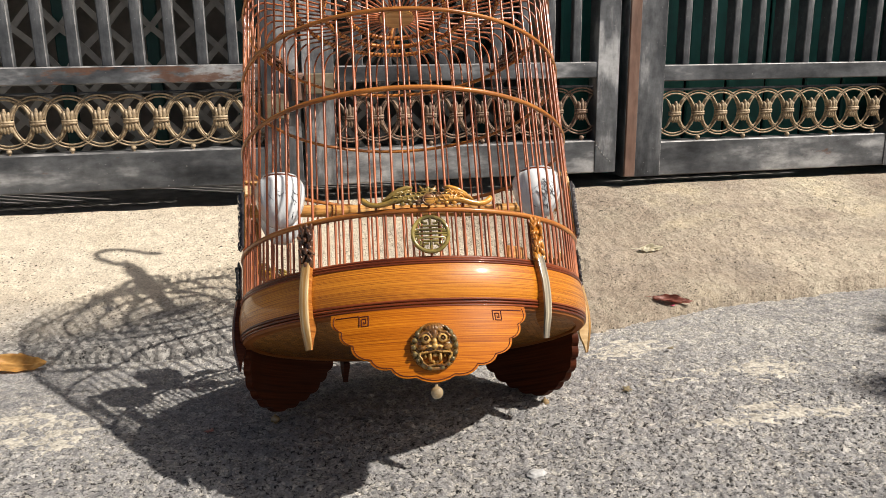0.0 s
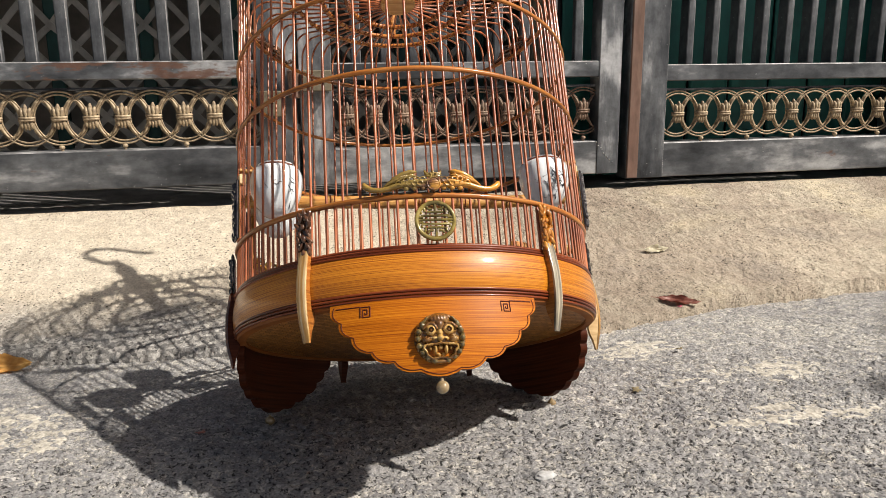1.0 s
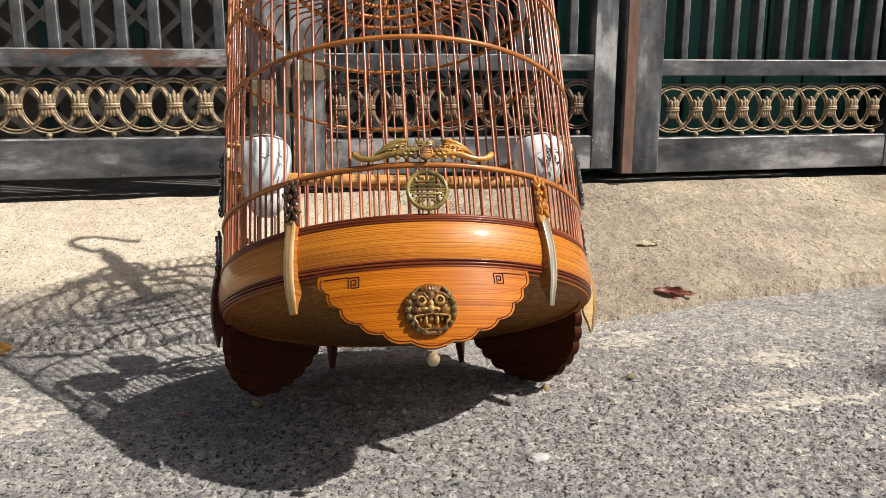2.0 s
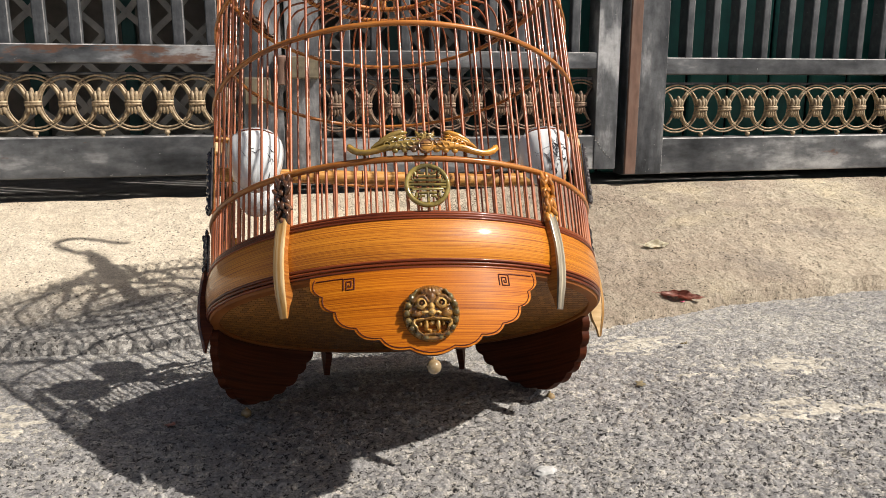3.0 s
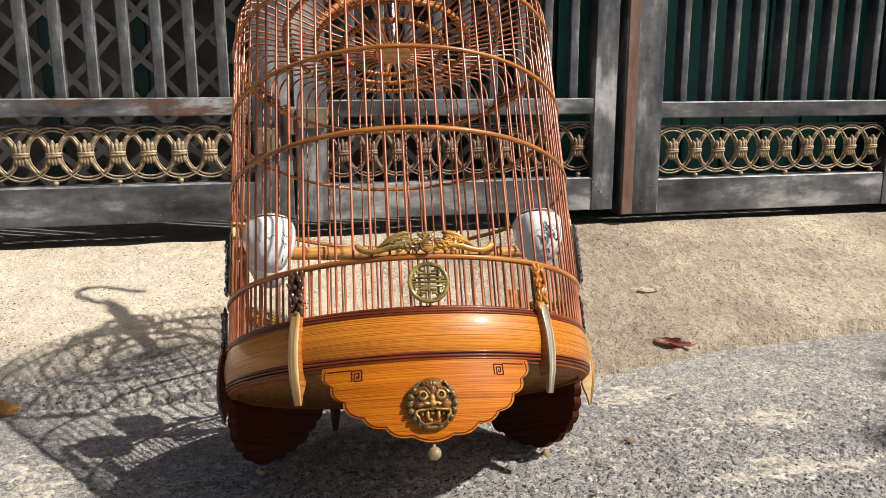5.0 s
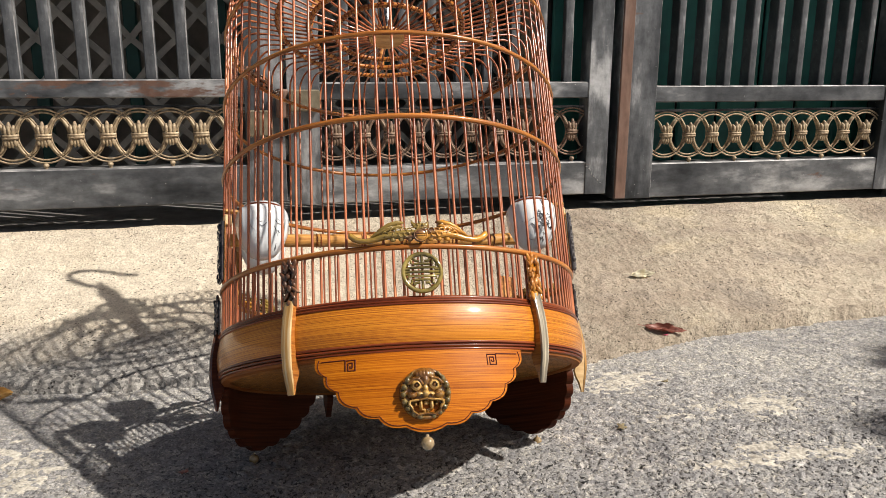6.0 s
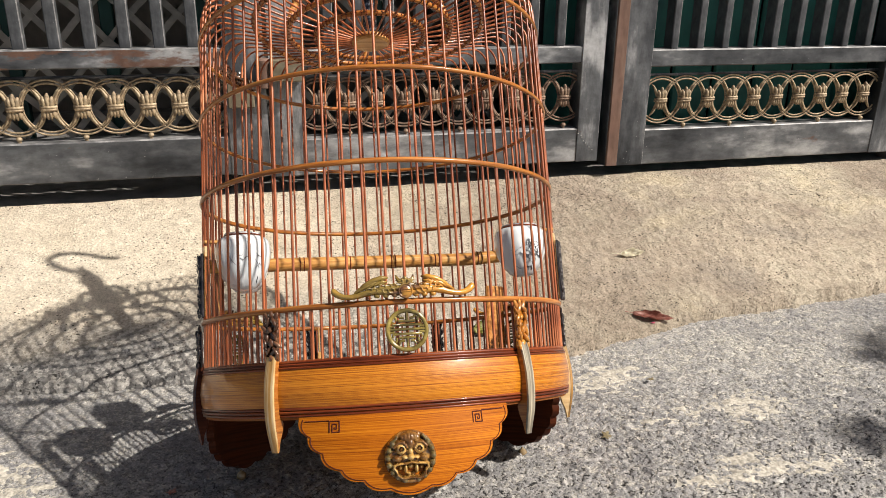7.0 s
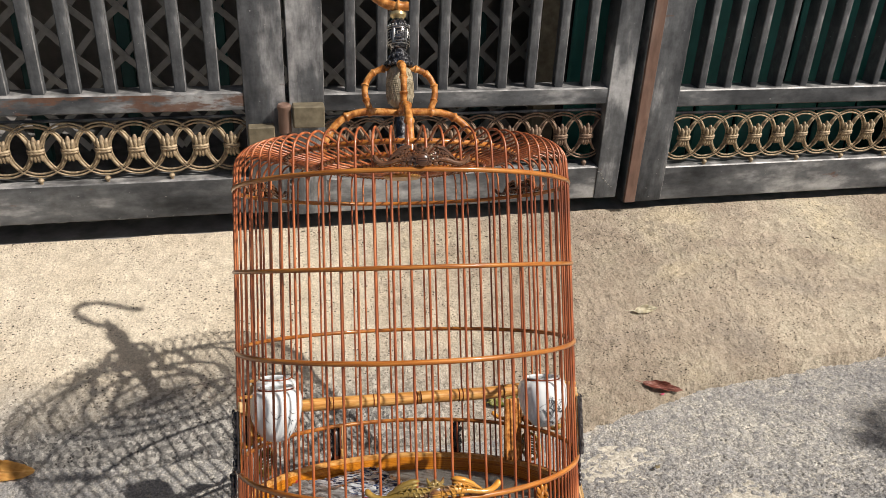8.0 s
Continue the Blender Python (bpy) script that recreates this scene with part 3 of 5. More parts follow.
def concrete_sheet():
    bm = bmesh.new()
    xs = [-8, -3, -1.6] + steps(-1.1, 2.0, 0.0055) + [2.6, 4, 8]
    ts = [0, 0.004] + [0.0065 * k for k in range(1, 78)]
    rows = []
    for k, t in enumerate(ts):
        row = []
        for x in xs:
            y0 = concrete_edge(x)
            y = y0 + t / 0.5005 * (1.584 - y0) + ragged(x) * max(0.0, 1 - t / 0.006)
            rough = (0.35 + 0.65 * min(1, max(0, (x + 0.1) / 0.6))) * min(1, max(0.1, (1.575 - y) / 0.06))
            z = ramp_height(y) + 0.0022 * noise.noise(Vector((x * 13, y * 13, 7))) + 0.0042 * rough * noise.noise(Vector((x * 52, y * 52, 2))) + 0.0032 * rough * noise.noise(Vector((x * 120, y * 120, 2)))
            z -= 0.008 * min(1.0, max(0.0, (y - 1.42) / 0.15))
            z = z if k else -0.012
            row.append(bm.verts.new((x, y, min(z, 0.16))))
        rows.append(row)
    for a, b in zip(rows, rows[1:]):
        for i in range(len(xs) - 1):
            bm.faces.new((a[i], a[i + 1], b[i + 1], b[i]))
    ob = part("pavement", bm, "concrete", None, "", 180)
    tagged(ob, "rough pitted sand-coloured concrete ramp up to the gate", "ramp", "", "structure")


concrete_sheet()


def sand_patch(x, y, rx, ry, lift, seed):
    """Thin drift of sand between the stones, its outline broken up."""
    bm = bmesh.new()
    nx, ny = 110, 60
    rows = []
    for j in range(ny):
        row = []
        for i in range(nx):
            u, v = -1 + 2 * i / (nx - 1), -1 + 2 * j / (ny - 1)
            px, py = x + u * rx, y + v * ry
            f = 0.75 - math.hypot(u, v) + 0.75 * noise.noise(Vector((px * 13 + seed, py * 30, 0))) + 0.5 * noise.noise(Vector((px * 55, py * 100, seed)))
            row.append(bm.verts.new((px, py, -0.0078 + lift * max(-0.6, min(0.5, f)) + 0.0013 * noise.noise(Vector((px * 120, py * 140, seed))) + 0.0003 * noise.noise(Vector((px * 300, py * 300, 0))))))
        rows.append(row)
    for a, b in zip(rows, rows[1:]):
        for i in range(nx - 1):
            bm.faces.new((a[i], a[i + 1], b[i + 1], b[i]))
    o = part("sand", bm, "sand", None, "", 180)
    tagged(o, "thin drift of pale yellow sand on the asphalt", "sand", "", "stuff")


sand_patch(0.575, 0.752, 0.135, 0.050, 0.0060, 3)
sand_patch(0.610, 0.880, 0.190, 0.050, 0.0054, 9)
sand_patch(-0.300, 0.915, 0.110, 0.090, 0.0052, 14)
sand_patch(0.470, 0.985, 0.100, 0.050, 0.0048, 21)

# ---- gate ----
GATE_Y = 1.571


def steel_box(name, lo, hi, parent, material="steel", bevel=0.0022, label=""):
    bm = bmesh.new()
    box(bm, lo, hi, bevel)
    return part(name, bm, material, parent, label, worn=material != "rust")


def rosette_mesh(r_out, squash):
    bm = bmesh.new()
    for r in (r_out, r_out - 0.0058):
        pts = [(r * squash * math.cos(2 * math.pi * k / 40), 0.0, r * math.sin(2 * math.pi * k / 40)) for k in range(40)]
        tube(bm, pts, 0.0017, 6, True, 1.15)
    # three round-tipped leaves above a bound waist, four short ones below
    for f, h in ((-1, 0.0200), (1, 0.0200), (0, 0.0262)):
        pts = [(f * 0.0052, -0.003, 0.001), (f * 0.0060, -0.0058, h * 0.4), (f * 0.0070, -0.0056, h * 0.8), (f * 0.0076, -0.0030, h)]
        tube(bm, [(x * squash, y - 0.0008 * (1 - abs(f)), z) for x, y, z in pts], [0.0044, 0.0056, 0.0052, 0.0026], 8, False, 0.8)
    for f in (-1.5, -0.5, 0.5, 1.5):
        h = 0.0205 - 0.0016 * abs(f)
        pts = [(f * 0.0046, -0.003, -0.001), (f * 0.0050, -0.0058, -h * 0.45), (f * 0.0056, -0.0048, -h * 0.8), (f * 0.0062, -0.0030, -h)]
        tube(bm, [(x * squash, y, z) for x, y, z in pts], [0.0038, 0.0042, 0.0038, 0.0018], 8, False, 0.8)
    # outer leaves that flare along the neighbouring rings
    for sx in (-1, 1):
        for sz in (-1, 1):
            pts = []
            for k in range(7):
                a = math.radians(9 + 6.3 * k)
                pts.append((sx * squash * (0.0552 - 0.0460 * math.cos(a)), -0.0028, sz * 0.0460 * math.sin(a)))
            tube(bm, pts, [0.0034, 0.0040, 0.0043, 0.0042, 0.0037, 0.0028, 0.0012], 8, False, 0.6)
    for z in (-0.0022, 0.0022):
        pts = [(0.0126 * squash * math.cos(2 * math.pi * k / 20), -0.003 + 0.0066 * math.sin(2 * math.pi * k / 20), z) for k in range(20)]
        tube(bm, pts, 0.0027, 8, True)
    return bm


def stud_mesh():
    bm = bmesh.new()
    ball(bm, (0, 0, 0), (0.0055, 0.0055, 0.0045), 10)
    lathe(bm, [(0.0, -0.014), (0.0035, -0.014), (0.003, -0.003), (0.0, -0.003)], 8)
    return bm


def gate_leaf(x0, x1, stile0, stile1, z_bot, z_low, z_r0, z_r1, bar_right, bar_w, bar_d, first_stud, orn_x, orn_y, orn_z, label, gilt="brass"):
    """One leaf: two stiles, three rails, upright bars above, a cast band below, an unseen sheet added over the bars to
    block sun.
    """
    leaf = tagged(new("gate_leaf"), label, "gate", "leaves of the steel gate")
    y0, y1 = GATE_Y, GATE_Y + 0.05
    steel_box("stile", (x0, y0, z_bot), (x0 + stile0, y1, 2.0), leaf, "steel", 0.0009)
    steel_box("stile", (x1 - stile1, y0, z_bot), (x1, y1, 2.0), leaf, "steel", 0.0009)
    a, b = x0 + stile0, x1 - stile1
    steel_box("bottom_rail", (a - 0.0015, y0 + 0.002, z_bot), (b + 0.0015, y1, z_low), leaf, "steel_rail")
    steel_box("middle_rail", (a - 0.0015, y0 + 0.002, z_r0), (b + 0.0015, y1, z_r1), leaf, "rusty_rail" if x0 < 0 else "steel_rail")
    steel_box("top_rail", (a - 0.0015, y0 + 0.002, 0.80), (b + 0.0015, y1, 0.85), leaf)
    # added out of view to keep sun off the grille and back wall
    steel_box("sheet", (a, y0 + 0.02, 0.85), (b, y0 + 0.026, 1.45), leaf)
    bm = bmesh.new()
    box(bm, (-bar_w, y0 + 0.012, z_r1 - 0.001), (0, y0 + 0.012 + bar_d, 0.801), 0.0016)
    first = None
    for x in bar_right:
        if a + bar_w < x < b:
            if first is None:
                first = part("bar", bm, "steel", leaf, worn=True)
                first.matrix_basis = pose(x, 0, 0)
            else:
                share("bar", first, pose(x, 0, 0), leaf)
    ring = stud = None
    for k, x in enumerate(orn_x):
        if a - 0.02 < x < b + 0.02:
            m = pose(x, orn_y, orn_z)
            if ring is None:
                ring = part("rosette", rosette_mesh(0.049, 1.0), gilt, leaf, "gilded cast sheaf in a double ring", 70)
                ring.matrix_basis = m
            else:
                share("rosette", ring, m, leaf)
            if k % 2 == first_stud:
                m = pose(x, orn_y - 0.008, z_low + 0.0065)
                if stud is None:
                    stud = part("stud", stud_mesh(), gilt, leaf)
                    stud.matrix_basis = m
                else:
                    share("stud", stud, m, leaf)
    bm = bmesh.new()
    tube(bm, [(a, orn_y + 0.004, orn_z + 0.052), (b, orn_y + 0.004, orn_z + 0.052)], 0.003, 6)
    part("tie_rod", bm, "steel", leaf)
    return leaf


gate_leaf(-1.6, 0.040, 0.07, 0.072, 0.171, 0.244, 0.372, 0.405, [-0.0713 - 0.0572 * k for k in range(26)], 0.020, 0.017, 0,
          [-0.0600 - 0.0552 * k for k in range(24)], 1.592, 0.3030, "grey steel gate leaf with rusty rail and gilded rosettes")
leaf_m = gate_leaf(0.047, 0.711, 0.062, 0.048, 0.163, 0.233, 0.3655, 0.3985, [0.6288 - 0.0576 * k for k in range(10)], 0.0185, 0.017, 0,
          [0.636 - 0.0553 * k for k in range(11)], 1.593, 0.2955, "grey steel gate leaf with rust-browned rosettes behind the cage", "browned_brass")
leaf_r = gate_leaf(0.730, 1.46, 0.087, 0.070, 0.150, 0.225, 0.355, 0.3895, [0.8797 + 0.0589 * k for k in range(10)], 0.0160, 0.034, 1,
                   [0.8528 + 0.0560 * k for k in range(10)], 1.587, 0.2845, "grey steel gate leaf with gilded rosettes and a rusty edge strip")
steel_box("edge_strip", (0.730, GATE_Y - 0.008, 0.152), (0.754, GATE_Y - 0.001, 2.0), leaf_r, "rust", 0.001, "rusty brown angle strip")

# ---- bird cage ----
AXIS = Vector((0.04400, 0.48300, 0.87468)).normalized()
side = Vector((0, 1, 0)).cross(AXIS).normalized()
back = AXIS.cross(side)
turn = radians(-5.1)
cage_x = math.cos(turn) * side + math.sin(turn) * back
cage_y = AXIS.cross(cage_x)
CAGE = Matrix.Translation((0.1362, 0.8343, 0.148)) @ Matrix((cage_x, cage_y, AXIS)).transposed().to_4x4()

R_BAR, R_TOP = 0.1880, 0.1872
H_RINGS = (0.0467, 0.1715, 0.2574, 0.3464)
N_BAR = 72


def cyl(a, r, h):
    """A place in the cage: degrees from its front, radius, height."""
    a = radians(a - 90)
    return Vector((r * math.cos(a), r * math.sin(a), h))


def turned(a):
    return pose(0, 0, 0, 0, 0, a)


cage = tagged(new("bird_cage"), "tilted round bamboo bird cage on scalloped legs, resting on asphalt", "bird cage")
cage.matrix_basis = CAGE


def base_hoop():
    bm = bmesh.new()
    prof = [(0.1810, -0.003), (0.1898, -0.003), (0.1914, -0.008), (0.1928, -0.016), (0.1933, -0.024), (0.1926, -0.033), (0.1912, -0.0375), (0.182, -0.0375)]
    lathe(bm, prof, 144, None, True)
    hoop_ob = part("base_hoop", bm, "band", cage, "glossy orange bamboo hoop with fine streaks", 30)
    for r, z, s in ((0.1876, 0.0008, 0.0022), (0.1894, -0.0016, 0.0016), (0.1904, -0.0040, 0.0012), (0.1910, -0.0384, 0.0014), (0.1908, -0.0412, 0.0014), (0.1900, -0.0440, 0.0014)):
        bm = bmesh.new()
        hoop(bm, r, z, s, s * 0.95, 144, 8)
        part("moulding", bm, "trim", hoop_ob, "", 70)
    bm = bmesh.new()
    lathe(bm, [(0.1898, -0.0440), (0.1880, -0.0475), (0.1800, -0.0480), (0.1800, -0.0440)], 120, None, True)
    part("lower_rim", bm, "rim_wood", hoop_ob)
    # woven underside
    bm = bmesh.new()
    lathe(bm, [(0.0, -0.0405), (0.1815, -0.0450), (0.1815, -0.0420), (0.0, -0.037)], 96)
    part("underside", bm, "weave", cage, "woven bamboo bottom seen from below")
    bm = bmesh.new()
    lathe(bm, [(0.0, -0.020), (0.182, -0.020), (0.182, -0.024), (0.0, -0.024)], 96)
    part("tray", bm, "ribbed", cage, "grey finely ribbed bamboo tray")


base_hoop()

APRON = [(1.0, 0.02), (0.917, 0.25), (0.797, 0.45), (0.62, 0.66), (0.42, 0.79), (0.186, 0.91), (-0.186, 0.91), (-0.42, 0.79), (-0.62, 0.66), (-0.797, 0.45), (-0.917, 0.25), (-1.0, 0.02)]
A_HALF, A_TOP, A_DEEP = 27.8, -0.0445, 0.0690


def apron_outline(inset=0.0):
    """Scalloped lower edge as (degrees, height), lobe by lobe."""
    pts = []
    sx, sy = A_HALF - inset * 0.30, A_DEEP - inset * 0.001
    for k in range(len(APRON) - 1):
        (x0, y0), (x1, y1) = APRON[k], APRON[k + 1]
        dx, dy = x1 - x0, y1 - y0
        ln = math.hypot(dx, dy)
        for i in range(7):
            f = i / 7
            q = 0.36 * 4 * f * (1 - f) * ln * 0.55
            # bulge away from the middle of the leaf
            nx, ny = -dy / ln, dx / ln
            if ny < 0 and abs(x0 + x1) < 0.1:
                nx, ny = -nx, -ny
            if (x0 + x1) * nx < -1e-6:
                nx, ny = -nx, -ny
            if abs(x0 + x1) <= 0.1:
                nx, ny = 0, 1
            pts.append(((x0 + dx * f + nx * q) * sx, A_TOP - (y0 + dy * f + ny * q) * sy))
    pts.append((APRON[-1][0] * sx, A_TOP - APRON[-1][1] * sy))
    return pts


def apron_solid():
    """The leg as a bent board with a scalloped edge."""
    bm = bmesh.new()
    low = apron_outline()
    cols = []
    for a, h in low:
        n = 7
        cols.append([(a, A_TOP + 0.002 + (h - A_TOP - 0.002) * j / n) for j in range(n + 1)])
    def radius(h):
        f = (A_TOP - h) / A_DEEP
        return 0.1905 + 0.0036 * math.sin(min(1, max(0, f)) * 2.6)
    out = [[bm.verts.new(cyl(a, radius(h), h)) for a, h in c] for c in cols]
    inn = [[bm.verts.new(cyl(a, radius(h) - 0.0022, h)) for a, h in c] for c in cols]
    for c, s in ((out, 1), (inn, -1)):
        for p, q in zip(c, c[1:]):
            for j in range(len(p) - 1):
                bm.faces.new((p[j], p[j + 1], q[j + 1], q[j]))
    n = len(cols)
    for i in range(n - 1):
        bm.faces.new((out[i][-1], inn[i][-1], inn[i + 1][-1], out[i + 1][-1]))
        bm.faces.new((out[i][0], out[i + 1][0], inn[i + 1][0], inn[i][0]))
    for i in (0, n - 1):
        for j in range(len(cols[0]) - 1):
            bm.faces.new((out[i][j], inn[i][j], inn[i][j + 1], out[i][j + 1]))
    bmesh.ops.remove_doubles(bm, verts=bm.verts, dist=1e-6)
    return bm


def apron_radius(h):
    f = (A_TOP - h) / A_DEEP
    return 0.1905 + 0.0036 * math.sin(min(1, max(0, f)) * 2.6)


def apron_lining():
    """Board that backs the leg, brown wood with shade put into its dark tone."""
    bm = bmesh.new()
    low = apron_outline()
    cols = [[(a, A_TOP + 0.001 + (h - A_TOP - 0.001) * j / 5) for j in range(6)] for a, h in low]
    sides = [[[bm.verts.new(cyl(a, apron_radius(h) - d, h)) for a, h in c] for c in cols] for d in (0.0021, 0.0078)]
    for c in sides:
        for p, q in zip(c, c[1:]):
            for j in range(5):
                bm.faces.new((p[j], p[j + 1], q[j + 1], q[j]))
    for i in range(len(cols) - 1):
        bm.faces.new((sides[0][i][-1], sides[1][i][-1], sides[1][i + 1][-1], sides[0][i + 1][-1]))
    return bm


def apron_line():
    bm = bmesh.new()
    pts = []
    for a, h in apron_outline(0.0):
        c = (A_TOP - 0.028)
        a2, h2 = a * 0.968, c + (h - c) * 0.952
        pts.append(cyl(a2, apron_radius(h2) + 0.0001, h2))
    tube(bm, pts, 0.00042, 5)
    top = [cyl(A_HALF * 0.95 * s, apron_radius(A_TOP - 0.0046) + 0.0002, A_TOP - 0.0046) for s in [k / 8 for k in range(8, 5, -1)]]
    tube(bm, top, 0.0005, 5)
    tube(bm, [Vector((-p.x, p.y, p.z)) for p in top], 0.0005, 5)
    return bm


def fret(a0):
    """A square key spiral inlaid in the leg."""
    bm = bmesh.new()
    s = 0.0044
    path = [(-1, -1.05), (-1, 1), (1, 1), (1, -1), (-0.45, -1), (-0.45, 0.45), (0.45, 0.45), (0.45, -0.45), (0.0, -0.45), (0.0, 0.05)]
    pts = []
    for (x0, z0), (x1, z1) in zip(path, path[1:]):
        for i in range(4):
            f = i / 4
            x, z = x0 + (x1 - x0) * f, z0 + (z1 - z0) * f
            h = A_TOP - 0.0095 + z * s
            pts.append(cyl(a0 + math.degrees(x * s / 0.196), apron_radius(h) + 0.0001, h))
    for p, q in zip(pts, pts[1:]):
        tube(bm, [p, q + (q - p) * 0.1], 0.00055, 5)
    return bm


def lion_mask():
    """Round carved beast mask: furrowed brow, ringed eyes, broad nose, curled lips round an open mouth with fangs, beads down both cheeks."""
    R = 0.0216
    m = Matrix.Translation(cyl(0, 0.1932, -0.0815)) @ pose(0, 0, 0, 94, 0, 0)

    def dome(u, v, cx, cy, rx, ry, h, power=0.5):
        q = ((u - cx) / rx) ** 2 + ((v - cy) / ry) ** 2
        return h * max(0.0, 1 - q) ** power

    def ridge(u, v, pts, w, h):
        best = 9.0
        for (x0, y0), (x1, y1) in zip(pts, pts[1:]):
            dx, dy = x1 - x0, y1 - y0
            f = max(0.0, min(1.0, ((u - x0) * dx + (v - y0) * dy) / (dx * dx + dy * dy)))
            best = min(best, math.hypot(u - x0 - f * dx, v - y0 - f * dy))
        return h * max(0.0, 1 - (best / w) ** 2) ** 0.5

    def carve(x, v):
        """Height over the plate, and the tone of horn: 0 brown, 1 golden, 2 grey green."""
        u, r = abs(x), math.hypot(x, v)
        got = [(0.10 + 0.10 * max(0.0, 1 - r * r), 0)]
        # forehead drop, split by furrows at the hairline
        top = max(dome(u, v, 0, 0.74, 0.43, 0.22, 0.26), dome(u, v, 0, 0.52, 0.20, 0.26, 0.30))
        if v > 0.66:
            top -= 0.035 * max(0.0, math.cos(u * 48)) * min(1.0, (v - 0.66) * 8)
        got.append((0.10 + top if top > 0 else 0.0, 0))
        # brows, lids, ringed eyes
        brow = ridge(u, v, [(0.14, 0.40), (0.26, 0.58), (0.46, 0.58), (0.62, 0.42)], 0.085, 0.25)
        got.append((0.14 + brow if brow > 0 else 0.0, 0))
        e = math.hypot(u - 0.345, v - 0.345)
        if e < 0.205:
            got.append((0.24 + 0.16 * (1 - (e / 0.205) ** 2) ** 0.5 - (0.12 if e < 0.095 else 0.0) + (0.09 if e < 0.05 else 0.0), 1 if e > 0.095 else 0))
        lid = ridge(u, v, [(0.14, 0.26), (0.34, 0.13), (0.58, 0.26)], 0.05, 0.12)
        got.append((0.15 + lid if lid > 0 else 0.0, 0))
        # nose: bridge, tip and wings, with nostrils under the wings
        nose = max(dome(u, v, 0, 0.20, 0.12, 0.22, 0.20), dome(u, v, 0, 0.03, 0.16, 0.15, 0.30), dome(u, v, 0.20, 0.00, 0.14, 0.10, 0.22))
        if nose > 0:
            got.append((0.16 + nose - dome(u, v, 0.17, -0.055, 0.07, 0.05, 0.20), 1))
        # cheeks, each with a scored line
        cheek = dome(u, v, 0.52, -0.02, 0.22, 0.15, 0.24) - ridge(u, v, [(0.36, 0.02), (0.52, 0.07), (0.68, 0.02)], 0.03, 0.06)
        got.append((0.12 + cheek if cheek > 0 else 0.0, 0))
        # lips: curled outwards at the corners, running round to the chin
        lip = ridge(u, v, [(0.0, -0.17), (0.22, -0.21), (0.44, -0.22), (0.62, -0.25), (0.66, -0.36), (0.56, -0.46), (0.52, -0.62), (0.34, -0.76), (0.0, -0.72)], 0.060, 0.22)
        got.append((0.16 + lip if lip > 0 else 0.0, 1 if v > -0.5 and u > 0.3 else 0))
        chin = max(dome(u, v, 0, -0.86, 0.34, 0.11, 0.20), dome(u, v, 0.22, -0.64, 0.14, 0.07, 0.16))
        got.append((0.12 + chin if chin > 0 else 0.0, 0))
        # mouth sunk behind the teeth
        mouth = ((u / 0.54) ** 2 + ((v + 0.44) / 0.26) ** 2) < 1
        teeth = max(dome(u, v, 0.21, -0.40, 0.09, 0.22, 0.26), dome(u, v, 0.0, -0.33, 0.11, 0.10, 0.14), dome(u, v, 0.40, -0.36, 0.07, 0.10, 0.16), dome(u, v, 0.08, -0.60, 0.09, 0.07, 0.10))
        # beads of the mane, leaves by the brow
        bead = 0.0
        for k in range(7):
            a = radians(38 - 18.5 * k)
            bead = max(bead, dome(u, v, 0.865 * math.cos(a), 0.865 * math.sin(a), 0.135, 0.135, 0.22))
        curl = ridge(u, v, [(0.50, 0.80), (0.60, 0.66), (0.72, 0.62)], 0.07, 0.18)
        got.append((0.14 + curl if curl > 0 else 0.0, 2))
        got.append((0.12 + bead if bead > 0 else 0.0, 2))
        h, tone = max(got)
        if mouth and lip <= 0 and nose <= 0:
            h, tone = (0.10 + teeth, 1) if teeth > 0 else (0.02, 0)
        return h + 0.012 * noise.noise(Vector((x * 9, v * 9, 3))), tone

    bm = bmesh.new()
    rings, seg = 46, 132
    rows = []
    for i in range(1, rings + 1):
        row = []
        for k in range(seg):
            a, r = 2 * math.pi * k / seg, i / rings
            u, v = r * math.cos(a), r * math.sin(a)
            h, tone = carve(u, v)
            row.append((bm.verts.new(m @ Vector((u * R, v * R, h * R * (1.0 if i < rings else 0.6)))), tone))
        rows.append(row)
    skirt = [(bm.verts.new(m @ Vector((R * 1.005 * math.cos(2 * math.pi * k / seg), R * 1.005 * math.sin(2 * math.pi * k / seg), -0.002))), 0) for k in range(seg)]
    centre = bm.verts.new(m @ Vector((0, 0, carve(0, 0)[0] * R)))
    for p, q in zip(rows, rows[1:] + [skirt]):
        for k in range(seg):
            j = (k + 1) % seg
            f = bm.faces.new((p[k][0], p[j][0], q[j][0], q[k][0]))
            f.material_index = p[k][1]
    for k in range(seg):
        bm.faces.new((centre, rows[0][k][0], rows[0][(k + 1) % seg][0])).material_index = 1
    return bm


def pearl_drop():
    bm = bmesh.new()
    c = cyl(0, 0.1920, A_TOP - A_DEEP * 1.03 - 0.0055)
    ball(bm, c, (0.0056, 0.0056, 0.0056), 16)
    lathe(bm, [(0.0, 0.0045), (0.0014, 0.0045), (0.0014, 0.0070), (0.0, 0.0072)], 8, Matrix.Translation(c))
    return bm


